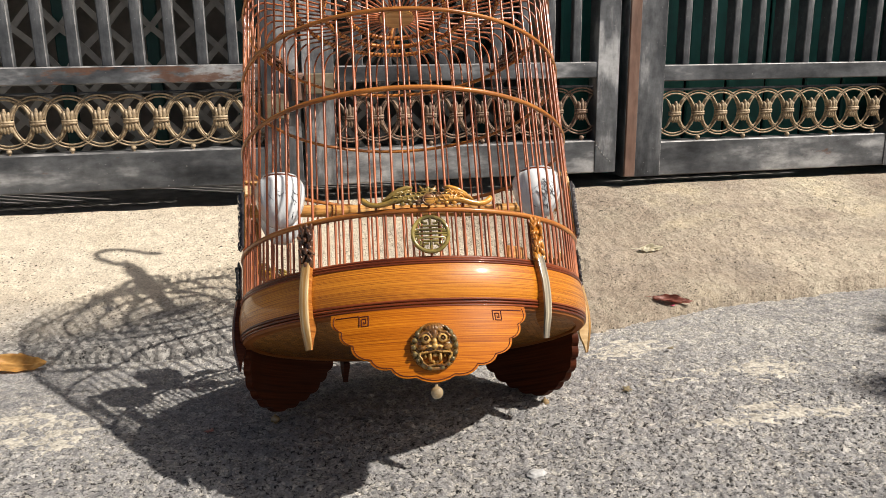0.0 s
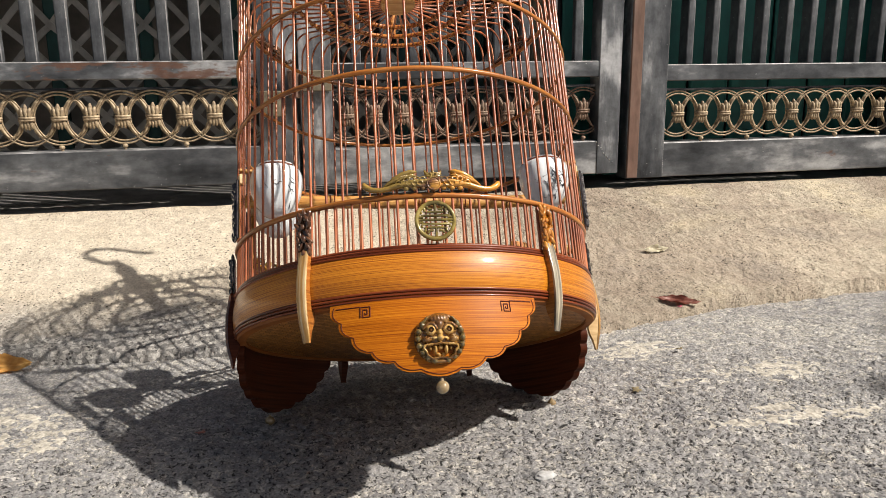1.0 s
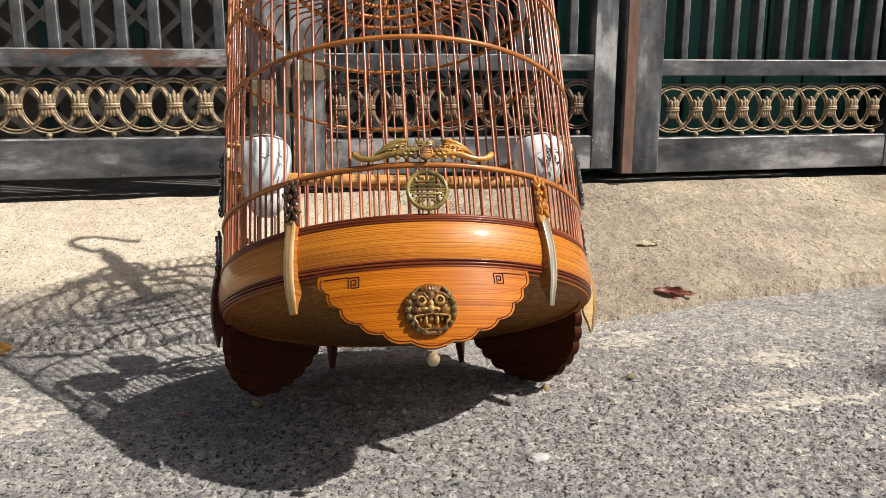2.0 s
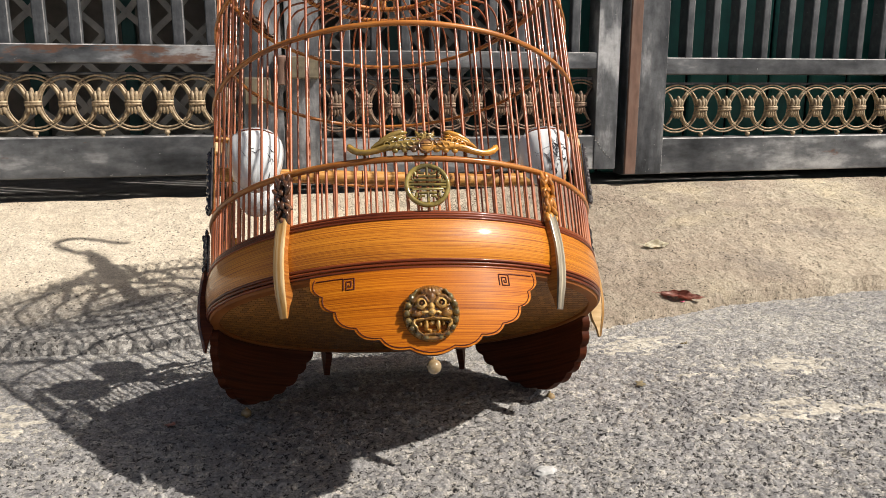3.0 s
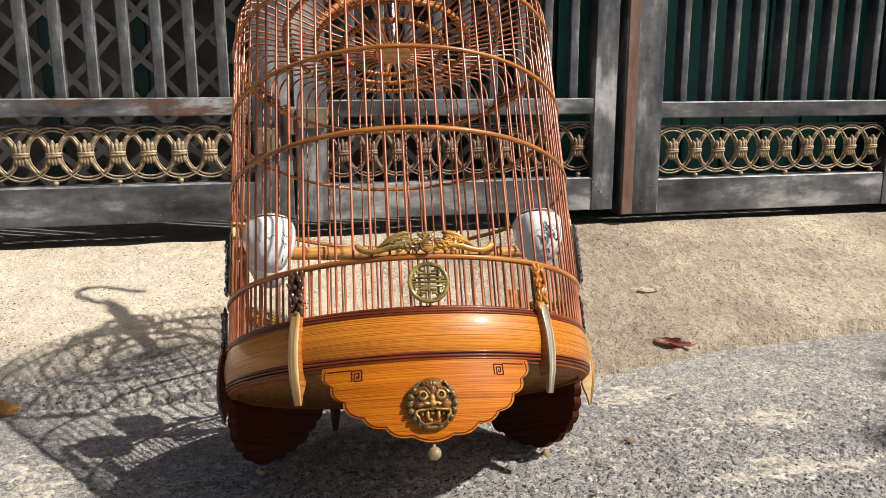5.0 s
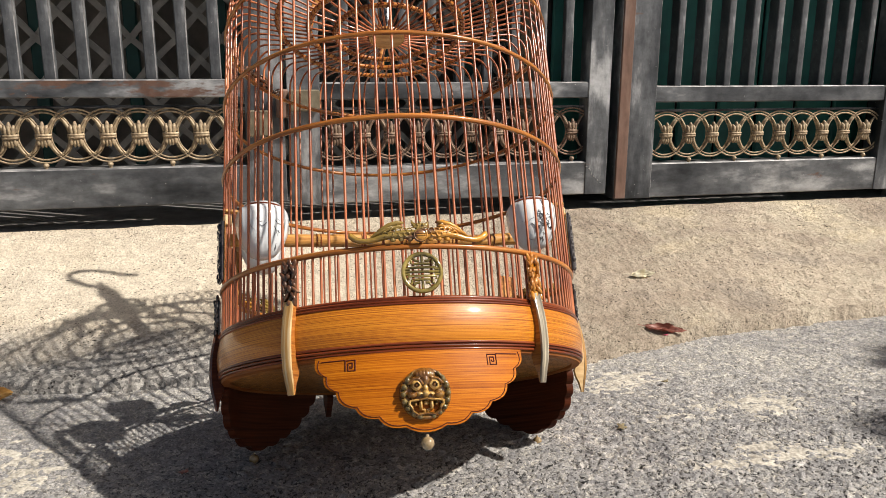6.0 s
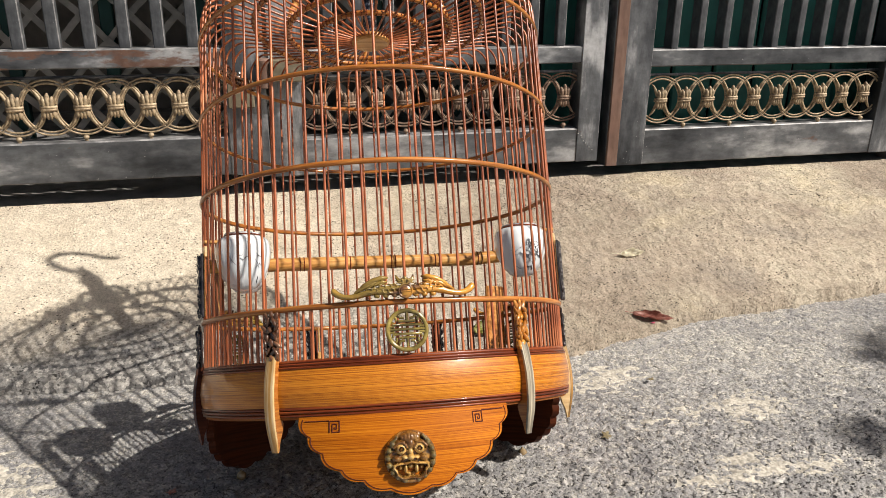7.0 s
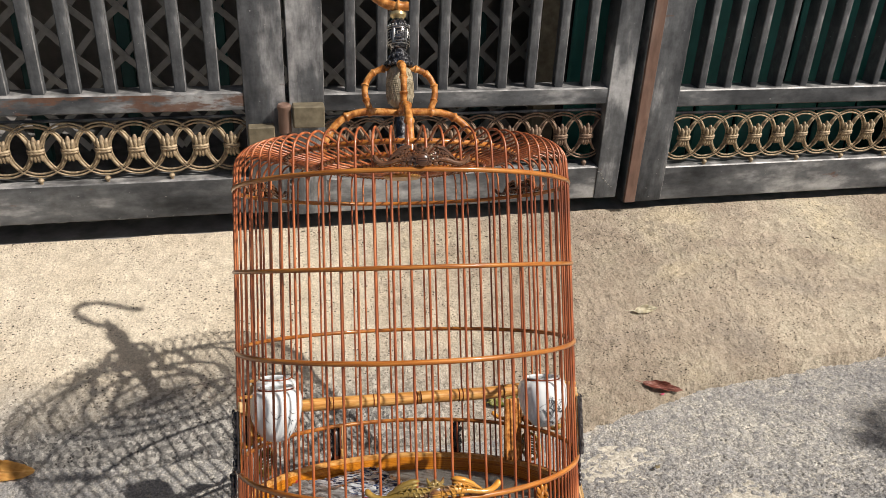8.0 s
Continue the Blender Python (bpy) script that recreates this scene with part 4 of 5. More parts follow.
def legs():
    first = None
    for a in (0, 120, 240):
        if first is None:
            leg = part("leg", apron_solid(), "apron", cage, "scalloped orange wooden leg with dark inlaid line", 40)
            # lower and side edges take the same wood, darkened for shade
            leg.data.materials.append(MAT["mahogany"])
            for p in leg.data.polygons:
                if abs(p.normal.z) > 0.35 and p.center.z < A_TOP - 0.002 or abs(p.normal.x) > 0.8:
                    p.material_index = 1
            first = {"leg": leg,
                     "leg_lining": part("leg_lining", apron_lining(), "mahogany", leg, "brown inner face darkened for shade"),
                     "inlay_line": part("inlay_line", apron_line(), "inlay", leg),
                     "fret": part("fret", fret(-18.4), "inlay", leg, "dark square key fret"),
                     "fret2": part("fret", fret(18.4), "inlay", leg, "dark square key fret"),
                     "lion_mask": part("lion_mask", lion_mask(), "carved", leg, "round carved amber horn beast mask", 50),
                     "pearl": part("pearl", pearl_drop(), "pearl", leg, "small pale pearl foot")}
            for tone in ("goldhorn", "jadehorn"):
                first["lion_mask"].data.materials.append(MAT[tone])
        else:
            leg = share("leg", first["leg"], turned(a), cage)
            for k, o in first.items():
                if k != "leg":
                    share(o.name.split(".")[0], o, Matrix(), leg)


legs()


FIN = [(0.007, 0.1900, 0.1960, 0.0040), (0.002, 0.1900, 0.1972, 0.0044), (-0.008, 0.1912, 0.1990, 0.0045), (-0.020, 0.1930, 0.2006, 0.0045), (-0.032, 0.1925, 0.2010, 0.0045),
       (-0.042, 0.1908, 0.2006, 0.0044), (-0.050, 0.1860, 0.1998, 0.0042), (-0.057, 0.1872, 0.1984, 0.0040), (-0.064, 0.1900, 0.1966, 0.0036), (-0.071, 0.1912, 0.1948, 0.0032), (-0.074, 0.1916, 0.1940, 0.003)]


def fin_mesh(strip):
    """A wooden fin that curves out over the hoop, or the pale horn strip along its outer edge."""
    bm = bmesh.new()
    rings = []
    for h, a, b, w in FIN:
        t = min(0.0026, (b - a) * 0.55)
        if strip:
            a, w = b - t, w + 0.0002
        else:
            b = b - t
        c, d = (a + b) / 2, (b - a) / 2
        top = 0.55 if strip else 0.9
        rings.append([Vector((w * sx, -(c + d * sy), h)) for sx, sy in ((-1, -1), (1, -1), (1, top), (0.7, 1), (-0.7, 1), (-1, top))])
    loft(bm, rings)
    return bm


def flower_mesh(seed):
    """A carved spray of plump buds between leaves, standing on the hoop above a horn fin."""
    rng = random.Random(seed)
    bm = bmesh.new()
    box(bm, (-0.0062, -0.1930, 0.003), (0.0062, -0.1905, 0.040), 0.0008)
    for row in range(6):
        z = 0.0055 + 0.0062 * row
        for side in ((-1, 1) if row % 2 else (-1, 0, 1)):
            x = side * (0.0038 if row % 2 else 0.0055) + rng.uniform(-0.0008, 0.0008)
            k = rng.uniform(0.0027, 0.0037)
            m = Matrix.Translation((x, -0.1936 - rng.uniform(0, 0.0018), z + rng.uniform(-0.0012, 0.0012))) @ pose(0, 0, 0, rng.uniform(-25, 25), rng.uniform(-50, 50), 0)
            ball(bm, (0, 0, 0), (k * (0.62 if side else 0.85), k * 0.7, k * (1.65 if side else 1.15)), 9, m)
    for side in (-1, 1):
        for j in range(3):
            z = 0.010 + 0.011 * j
            pts = [(side * 0.0030, -0.1930, z), (side * 0.0066, -0.1945, z + 0.0030), (side * 0.0080, -0.1940, z + 0.0066)]
            tube(bm, pts, [0.0010, 0.0019, 0.0004], 7, False, 0.6)
    for side in (-1, 0, 1):
        m = Matrix.Translation((side * 0.0046, -0.1935, 0.0415 - abs(side) * 0.001)) @ pose(0, 0, 0, 0, side * 28, 0)
        ball(bm, (0, 0, 0), (0.0024, 0.0018, 0.0054), 9, m)
    return bm


def brackets():
    tusk = None
    blooms = {}
    for c in (0, 120, 240):
        for s in (-1, 1):
            a = c + s * 35.0
            if tusk is None:
                tusk = part("fin", fin_mesh(False), "ring", cage, "curved orange wooden fin")
                edge = part("horn_strip", fin_mesh(True), "tusk", tusk, "pale polished horn edge strip")
                tusk.matrix_basis = turned(a)
            else:
                o = share("fin", tusk, turned(a), cage)
                share("horn_strip", edge, Matrix(), o)
            # rear fins darkened for shade by darker wood and horn, the left one alike
            if c and (c, s) != (120, -1):
                for slot in o.children[0].material_slots:
                    slot.link = "OBJECT"
                    slot.material = MAT["brownhorn"]
                o.material_slots[0].link = "OBJECT"
                o.material_slots[0].material = MAT["mahogany"]
            if (c, s) == (120, -1):
                o.material_slots[0].link = "OBJECT"
                o.material_slots[0].material = MAT["pale_wood"]
            if c == 0 and s > 0:
                for slot in o.children[0].material_slots:
                    slot.link = "OBJECT"
                    slot.material = MAT["greyhorn"]
            kind = "brownhorn" if s < 0 else "amber"
            if c:
                kind = "blackhorn"
            f = part("carved_spray", flower_mesh(5 + c + s), kind, cage, "carved horn flower spray", 70)
            f.matrix_basis = turned(a)


brackets()


def bar_path(to_hub):
    pts = [(R_BAR, -0.001), (R_BAR, 0.05), (R_BAR, 0.17), (0.1878, 0.26), (R_TOP + 0.0005, 0.344), (0.1868, 0.362)]
    for k in range(1, 8):
        a = radians(k * 90 / 7)
        pts.append((0.1648 + 0.022 * math.cos(a), 0.3675 + 0.0225 * math.sin(a)))
    pts += [(0.150, 0.3870), (0.136, 0.3830), (0.108, 0.3770), (0.094, 0.3740)]
    pts += [(0.079, 0.3713), (0.050, 0.3672), (0.018, 0.3632)] if to_hub else []
    return [(0, -r, h) for r, h in pts]


def bars():
    bm = bmesh.new()
    tube(bm, bar_path(True), 0.00128, 8)
    long_bar = part("bar", bm, "bar", cage, "", 80)
    long_bar.matrix_basis = turned(360 / N_BAR / 4)
    bm = bmesh.new()
    tube(bm, bar_path(False), 0.00128, 8)
    rim_bar = part("bar", bm, "bar", cage, "", 80)
    rim_bar.matrix_basis = turned(360 / N_BAR * 1.25)
    bm = bmesh.new()
    tube(bm, [(0, -R_BAR, -0.001), (0, -R_BAR, 0.024), (0, -R_BAR, 0.0485)], 0.00122, 8)
    short_bar = part("short_bar", bm, "bar", cage, "", 80)
    short_bar.matrix_basis = turned(360 / N_BAR * 0.75)
    for k in range(1, N_BAR):
        if k > 1:
            share("bar", rim_bar if k % 2 else long_bar, turned(360 / N_BAR * (k + 0.25)), cage)
        share("short_bar", short_bar, turned(360 / N_BAR * (k + 0.75)), cage)


bars()


def rings():
    for h, r, a, b in ((H_RINGS[0], R_BAR, 0.0026, 0.0027), (H_RINGS[1], R_BAR, 0.0024, 0.0026), (H_RINGS[2], 0.1880, 0.0022, 0.0023), (H_RINGS[3], R_TOP, 0.0024, 0.0026)):
        bm = bmesh.new()
        hoop(bm, r + 0.0008, h, a, b, 144, 10)
        part("ring", bm, "ring", cage, "varnished cane ring", 70)
    for h, r, s in ((0.3818, 0.1300, 0.0028), (0.3740, 0.0930, 0.0030), (0.3690, 0.0620, 0.0030)):
        bm = bmesh.new()
        hoop(bm, r, h, s, s, 120, 10)
        o = part("dome_ring", bm, "ring", cage, "cane ring bound with dark strips", 70)
        bm = bmesh.new()
        for k in range(N_BAR):
            a = 360 / N_BAR * (k + 0.75)
            pts = []
            for i in range(9):
                t = radians(i * 45)
                pts.append(cyl(a + i * 0.35 * 0.136 / r - 1.4, r + (s + 0.0002) * math.cos(t), h + (s + 0.0002) * math.sin(t)))
            tube(bm, pts, 0.0007, 4)
        part("binding", bm, "trim", o)
    bm = bmesh.new()
    lathe(bm, [(0.0, 0.3592), (0.019, 0.3592), (0.0215, 0.3612), (0.0215, 0.3652), (0.019, 0.3677), (0.0, 0.3677)], 40)
    part("hub", bm, "cane", cage, "round wooden hub of the dome")


rings()


def longevity_medal():
    """Open round medallion: a thick rim round a symmetrical symbol of stacked rounded bars."""
    bm = bmesh.new()
    at = Matrix.Translation((0, -0.1916, 0.0222)) @ pose(0, 0, 0, 90, 0, 0)
    lathe(bm, [(0.0146, 0), (0.0146, 0.0016), (0.0154, 0.0026), (0.0168, 0.0030), (0.0180, 0.0024), (0.0184, 0.0012), (0.0184, 0)], 56, at, True)

    def stroke(*pts):
        tube(bm, [at @ Vector((x, y, 0.0010)) for x, y in pts], 0.00128, 8, False, 0.95)

    stroke((-0.0150, 0.0006), (0.0150, 0.0006))
    for s in (-1, 1):
        up = lambda y: 0.0006 + s * y
        stroke((-0.0122, up(0.0068)), (-0.0122, up(0.0038)), (0.0122, up(0.0038)), (0.0122, up(0.0068)))
        stroke((-0.0072, up(0.0070)), (0.0072, up(0.0070)))
        stroke((0, up(0.0070)), (0, up(0.0146)))
        for q in (-1, 1):
            stroke((q * 0.0150, up(0.0026)), (q * 0.0108, up(0.0022)))
            stroke((q * 0.0024, up(0.0096)), (q * 0.0058, up(0.0098)), (q * 0.0072, up(0.0120)))
            stroke((q * 0.0092, up(0.0070)), (q * 0.0092, up(0.0098)), (q * 0.0104, up(0.0106)))
    return bm


def bat_crest(w=0.0605, base=0.0500, r=0.1922):
    """Long low carved crest: a bat over a disc, chains of coins, humped wings and arms with curled ends."""
    bm = bmesh.new()
    k = w / 0.0605
    def q(x, z, d=0.0):
        return cyl(math.degrees(x / r), r + d, base + z)
    for s in (-1, 1):
        arm = [(0.004, 0.0040, 0.0026), (0.014, 0.0046, 0.0030), (0.024, 0.0058, 0.0036), (0.032, 0.0050, 0.0036), (0.040, 0.0030, 0.0032), (0.047, 0.0022, 0.0030), (0.053, 0.0030, 0.0032), (0.0575, 0.0052, 0.0036), (0.0605, 0.0080, 0.0036), (0.0612, 0.0104, 0.0020)]
        tube(bm, [q(s * x * k, z, 0.0012) for x, z, t in arm], [t for x, z, t in arm], 10, False, 0.8)
        # humped wing, cut in three feathers, its high end towards the bat
        for x0, z0, x1, z1, x2, z2, t in ((0.043, 0.0052, 0.031, 0.0108, 0.0215, 0.0136, 0.0026), (0.040, 0.0064, 0.027, 0.0148, 0.0140, 0.0172, 0.0032), (0.034, 0.0080, 0.024, 0.0120, 0.0150, 0.0136, 0.0024)):
            mid = [(x0, z0), (x0 * 0.6 + x1 * 0.4, z0 * 0.5 + z1 * 0.5), (x1, z1), (x1 * 0.4 + x2 * 0.6, z1 * 0.35 + z2 * 0.65 + 0.0006), (x2, z2)]
            tube(bm, [q(s * x * k, z, 0.0016) for x, z in mid], [0.0014, t * 1.15, t * 1.3, t * 1.25, 0.0012], 9, False, 0.6)
        # veins scored along the wing
        for j in range(4):
            f = j / 3
            tube(bm, [q(s * (0.018 + 0.012 * f) * k, 0.0170 - 0.0045 * f, 0.0040), q(s * (0.0205 + 0.012 * f) * k, 0.0130 - 0.0030 * f, 0.0044), q(s * (0.0225 + 0.012 * f) * k, 0.0098 - 0.0018 * f, 0.0036)], [0.0003, 0.0006, 0.0003], 5)
        # chain of linked coins, two strands
        for j in range(5):
            for row in (0, 1):
                c = (s * (0.0095 + 0.0046 * j + 0.0023 * row) * k, 0.0092 - 0.0034 * row + 0.0002 * j)
                ring = [q(c[0] + 0.0024 * math.cos(2 * math.pi * i / 14), c[1] + 0.0021 * math.sin(2 * math.pi * i / 14), 0.0040 + 0.0006 * math.sin(4 * math.pi * i / 14 + j)) for i in range(14)]
                tube(bm, ring, 0.00065, 5, True)
        # small scallops under the body
        for j in range(3):
            ball(bm, q(s * (0.009 + 0.0075 * j) * k, 0.0022, 0.0012), (0.0028, 0.0020, 0.0022), 8)
        # ears and brow of the bat
        tube(bm, [q(s * 0.0022, 0.0118, 0.0026), q(s * 0.0050, 0.0140, 0.0026), q(s * 0.0068, 0.0166, 0.0020), q(s * 0.0074, 0.0192, 0.0012)], [0.0018, 0.0019, 0.0013, 0.0004], 7)
        ball(bm, q(s * 0.0024, 0.0142, 0.0044), (0.0013, 0.0013, 0.0013), 7)
        for j in range(3):
            tube(bm, [q(s * 0.0012, 0.0112 + 0.0008 * j, 0.0040), q(s * 0.0040, 0.0122 + 0.0014 * j, 0.0040), q(s * 0.0078, 0.0122 + 0.0022 * j, 0.0022)], [0.0006, 0.0008, 0.0004], 5)
    body = [(-0.034, 0.0060, 0.0022), (-0.026, 0.0072, 0.0040), (-0.016, 0.0080, 0.0050), (0.0, 0.0080, 0.0044), (0.016, 0.0080, 0.0050), (0.026, 0.0072, 0.0040), (0.034, 0.0060, 0.0022)]
    tube(bm, [q(x * k, z, 0.0002) for x, z, t in body], [t for x, z, t in body], 10, False, 0.55)
    ball(bm, q(0, 0.0135, 0.0014), (0.0050, 0.0030, 0.0036), 10)
    ball(bm, q(0, 0.0158, 0.0026), (0.0016, 0.0018, 0.0024), 8)
    m = Matrix.Translation(q(0, 0.0052, 0.0008)) @ pose(0, 0, 0, 90, 0, 0)
    lathe(bm, [(0.0, 0.0046), (0.0040, 0.0043), (0.0050, 0.0036), (0.0054, 0.0042), (0.0062, 0.0040), (0.0066, 0.0026), (0.0062, 0.0), (0.0, 0.0)], 24, m)
    for z in (0.0045, 0.0062):
        tube(bm, [q(x, z, 0.0054) for x in (-0.0042, 0, 0.0042)], 0.0005, 5)
    return bm


def crests():
    o = part("medallion", longevity_medal(), "medal", cage, "round openwork olive horn medallion", 60)
    c = part("crest", bat_crest(), "crest", cage, "carved horn crest with curled ends", 75)
    d = part("crest", bat_crest(0.043, 0.3495, 0.1885), "brownhorn", cage, "dark carved crest on the top ring")
    o.matrix_basis = turned(1.0)
    c.matrix_basis = turned(1.0)
    for a in (120, 240):
        share("medallion", o, turned(a), cage)
        share("crest", c, turned(a), cage)
        share("crest", d, turned(a), cage)


crests()


def jointed(bm, pts, r, knots=()):
    """A cane rod with swollen nodes."""
    fine, rad = [], []
    n = len(pts) - 1
    for k in range(n * 12 + 1):
        i, f = min(k // 12, n - 1), (k - 12 * min(k // 12, n - 1)) / 12
        p0, p1, p2, p3 = (Vector(pts[max(0, min(n, i + j))]) for j in (-1, 0, 1, 2))
        fine.append(0.5 * ((2 * p1) + (p2 - p0) * f + (2 * p0 - 5 * p1 + 4 * p2 - p3) * f * f + (3 * p1 - p0 - 3 * p2 + p3) * f ** 3))
        t = k / (n * 12)
        swell = sum(0.22 * math.exp(-((t - q) / 0.03) ** 2) + 0.24 * math.exp(-((t - q) / 0.009) ** 2) - 0.20 * math.exp(-((t - q - 0.024) / 0.010) ** 2) for q in knots)
        rad.append(r * (1 + swell + 0.06 * noise.noise(Vector((t * 9, r * 900, 1)))))
    tube(bm, fine, rad, 10)


def finial():
    bm = bmesh.new()
    lathe(bm, [(0.0, 0.365), (0.008, 0.365), (0.008, 0.43), (0.0, 0.43)], 16)
    part("stem", bm, "silver", cage)
    # crossed arms bent down on to the dome ring
    arm = None
    for a in (0.5, 90.5, 180.5, 270.5):
        if arm is None:
            bm = bmesh.new()
            jointed(bm, [(0, 0, 0.4365), (0, -0.018, 0.4365), (0, -0.040, 0.4365), (0, -0.058, 0.4325), (0, -0.072, 0.4235), (0, -0.085, 0.406), (0, -0.093, 0.377)], 0.0043, (0.3, 0.55, 0.8))
            arm = part("arm", bm, "bow_cane", cage, "honey cane arm with knots", 70)
            arm.matrix_basis = turned(a)
            bm = bmesh.new()
            jointed(bm, [(0, -0.034, 0.437), (0, -0.0395, 0.452), (0, -0.0400, 0.466), (0, -0.033, 0.479), (0, -0.022, 0.4855), (0, -0.010, 0.488)], 0.0036, (0.18, 0.42, 0.66, 0.85))
            bow = part("bow", bm, "bow_cane", cage, "bent honey cane bow", 70)
            bow.matrix_basis = turned(a)
        else:
            share("arm", arm, turned(a), cage)
            share("bow", bow, turned(a), cage)
    bm = bmesh.new()
    lathe(bm, [(0.0, 0.441), (0.007, 0.441), (0.0125, 0.446), (0.0155, 0.455), (0.0155, 0.472), (0.0135, 0.484), (0.010, 0.488), (0.0, 0.488)], 32)
    jar = part("bead", bm, "bone", cage, "pale carved bone bead with a net pattern")
    bm = bmesh.new()
    for k in range(22):
        for s in (-1, 1):
            pts = []
            for i in range(9):
                h = 0.447 + 0.0042 * i
                r = 0.0159 if 0.455 <= h <= 0.472 else (0.0150 if h > 0.472 and h < 0.48 else 0.0142)
                pts.append(cyl(k * 360 / 22 + s * i * 3, r, h))
            tube(bm, pts, 0.00035, 4)
    for i in range(8):
        hoop(bm, 0.0157, 0.4555 + 0.0023 * i, 0.0004, 0.0004, 36, 5)
    part("net", bm, "bone", jar)
    bm = bmesh.new()
    lathe(bm, [(0.0, 0.489), (0.0150, 0.488), (0.0165, 0.4905), (0.0140, 0.497), (0.0100, 0.505), (0.0085, 0.509), (0.0, 0.509)], 32)
    for k in range(14):
        ball(bm, cyl(k * 360 / 14, 0.0152, 0.491), (0.0028, 0.0028, 0.0035), 7)
        ball(bm, cyl(k * 360 / 14 + 13, 0.0120, 0.4985), (0.0020, 0.0020, 0.003), 6)
    part("petal_cap", bm, "silver", cage, "blackened silver petal cap")
    bm = bmesh.new()
    lathe(bm, [(0.0, 0.509), (0.0095, 0.509), (0.0122, 0.513), (0.0124, 0.534), (0.0105, 0.540), (0.0065, 0.544), (0.0, 0.544)], 32)
    barrel = part("barrel_bead", bm, "silver", cage, "black and silver fretted barrel bead")
    bm = bmesh.new()
    for h in (0.5135, 0.5335):
        hoop(bm, 0.0124, h, 0.0007, 0.0007, 32, 6)
    for k in range(5):
        a = 72 * k + 3
        tube(bm, [cyl(a + 36, 0.0126, 0.5160), cyl(a + 36, 0.0126, 0.5312)], 0.0005, 5)
        # square key: a line that winds inwards from the corner of its panel
        way = [(-29, 0.5165), (29, 0.5165), (29, 0.5308), (-29, 0.5308), (-29, 0.5200), (17, 0.5200), (17, 0.5275), (-16, 0.5275), (-16, 0.5236), (5, 0.5236)]
        pts = []
        for (a0, h0), (a1, h1) in zip(way, way[1:]):
            for i in range(5):
                pts.append(cyl(a + a0 + (a1 - a0) * i / 5, 0.0126, h0 + (h1 - h0) * i / 5))
        tube(bm, pts, 0.0005, 5)
    for k in range(20):
        ball(bm, cyl(18 * k, 0.0126, 0.5352), (0.0013, 0.0013, 0.0013), 6)
    part("fretwork", bm, "bright_silver", barrel, "worn silver key fret")
    bm = bmesh.new()
    lathe(bm, [(0.0, 0.543), (0.0050, 0.543), (0.0095, 0.548), (0.0095, 0.551), (0.006, 0.5535), (0.0, 0.5535)], 24)
    part("collar", bm, "gold", cage, "pale brass collar")
    bm = bmesh.new()
    lathe(bm, [(0.0, 0.5535), (0.0045, 0.5535), (0.0045, 0.572), (0.003, 0.574), (0.0, 0.574)], 16)
    part("pin", bm, "silver", cage)
    bm = bmesh.new()
    jointed(bm, [(0.012, -0.004, 0.5585), (0.0, -0.004, 0.558), (-0.014, -0.002, 0.561), (-0.029, 0, 0.572), (-0.038, 0, 0.590), (-0.034, 0, 0.610), (-0.015, 0, 0.622), (0.010, 0, 0.624), (0.032, 0, 0.616), (0.050, 0, 0.606), (0.072, 0, 0.603)], 0.0052, (0.1, 0.35, 0.6))
    part("hook", bm, "bow_cane", cage, "curled honey cane hanging hook", 70)


finial()


# ---- in the cage ----
def in_cage(name, label, category, group=""):
    o = tagged(new(name), label, category, group)
    o.matrix_basis = CAGE
    return o


def brush_strokes(on_cup, kind, at):
    """Ink strokes laid on the glaze: a few twigs, or a dense tangle of trees."""
    rng = random.Random(5)
    bm = bmesh.new()
    if kind == "twigs":
        lines = [[(-24, -0.001), (-18, -0.006), (-10, -0.010)], [(-8, 0.004), (-3, -0.001), (4, 0.0)], [(-2, -0.003), (6, -0.005), (13, -0.0015), (17, -0.002)], [(30, -0.004), (36, -0.007), (44, -0.013)], [(34, -0.013), (42, -0.008), (48, -0.010)], [(31, 0.003), (40, -0.001), (50, -0.001)], [(38, 0.004), (46, 0.002)], [(46, -0.020), (52, -0.025), (58, -0.027)]]
    else:
        lines = [[(-30, -0.005), (-20, -0.008), (-8, -0.004), (2, -0.002)], [(-26, -0.009), (-15, -0.011), (-6, -0.008)], [(-28, -0.020), (-16, -0.024), (-2, -0.025)]]
        for k in range(30):
            a, z = rng.gauss(18, 13), rng.uniform(-0.026, 0.004)
            line = [(a, z)]
            for j in range(6):
                a += rng.uniform(-7, 7)
                z += rng.uniform(-0.003, 0.003)
                line.append((a, max(-0.030, z)))
            lines.append(line)
    for line in lines:
        t = rng.uniform(0.0004, 0.0008)
        tube(bm, [on_cup(at + a, z) for a, z in line], [t * 0.4] + [t] * (len(line) - 2) + [t * 0.3], 5, False, 0.5)
    return bm


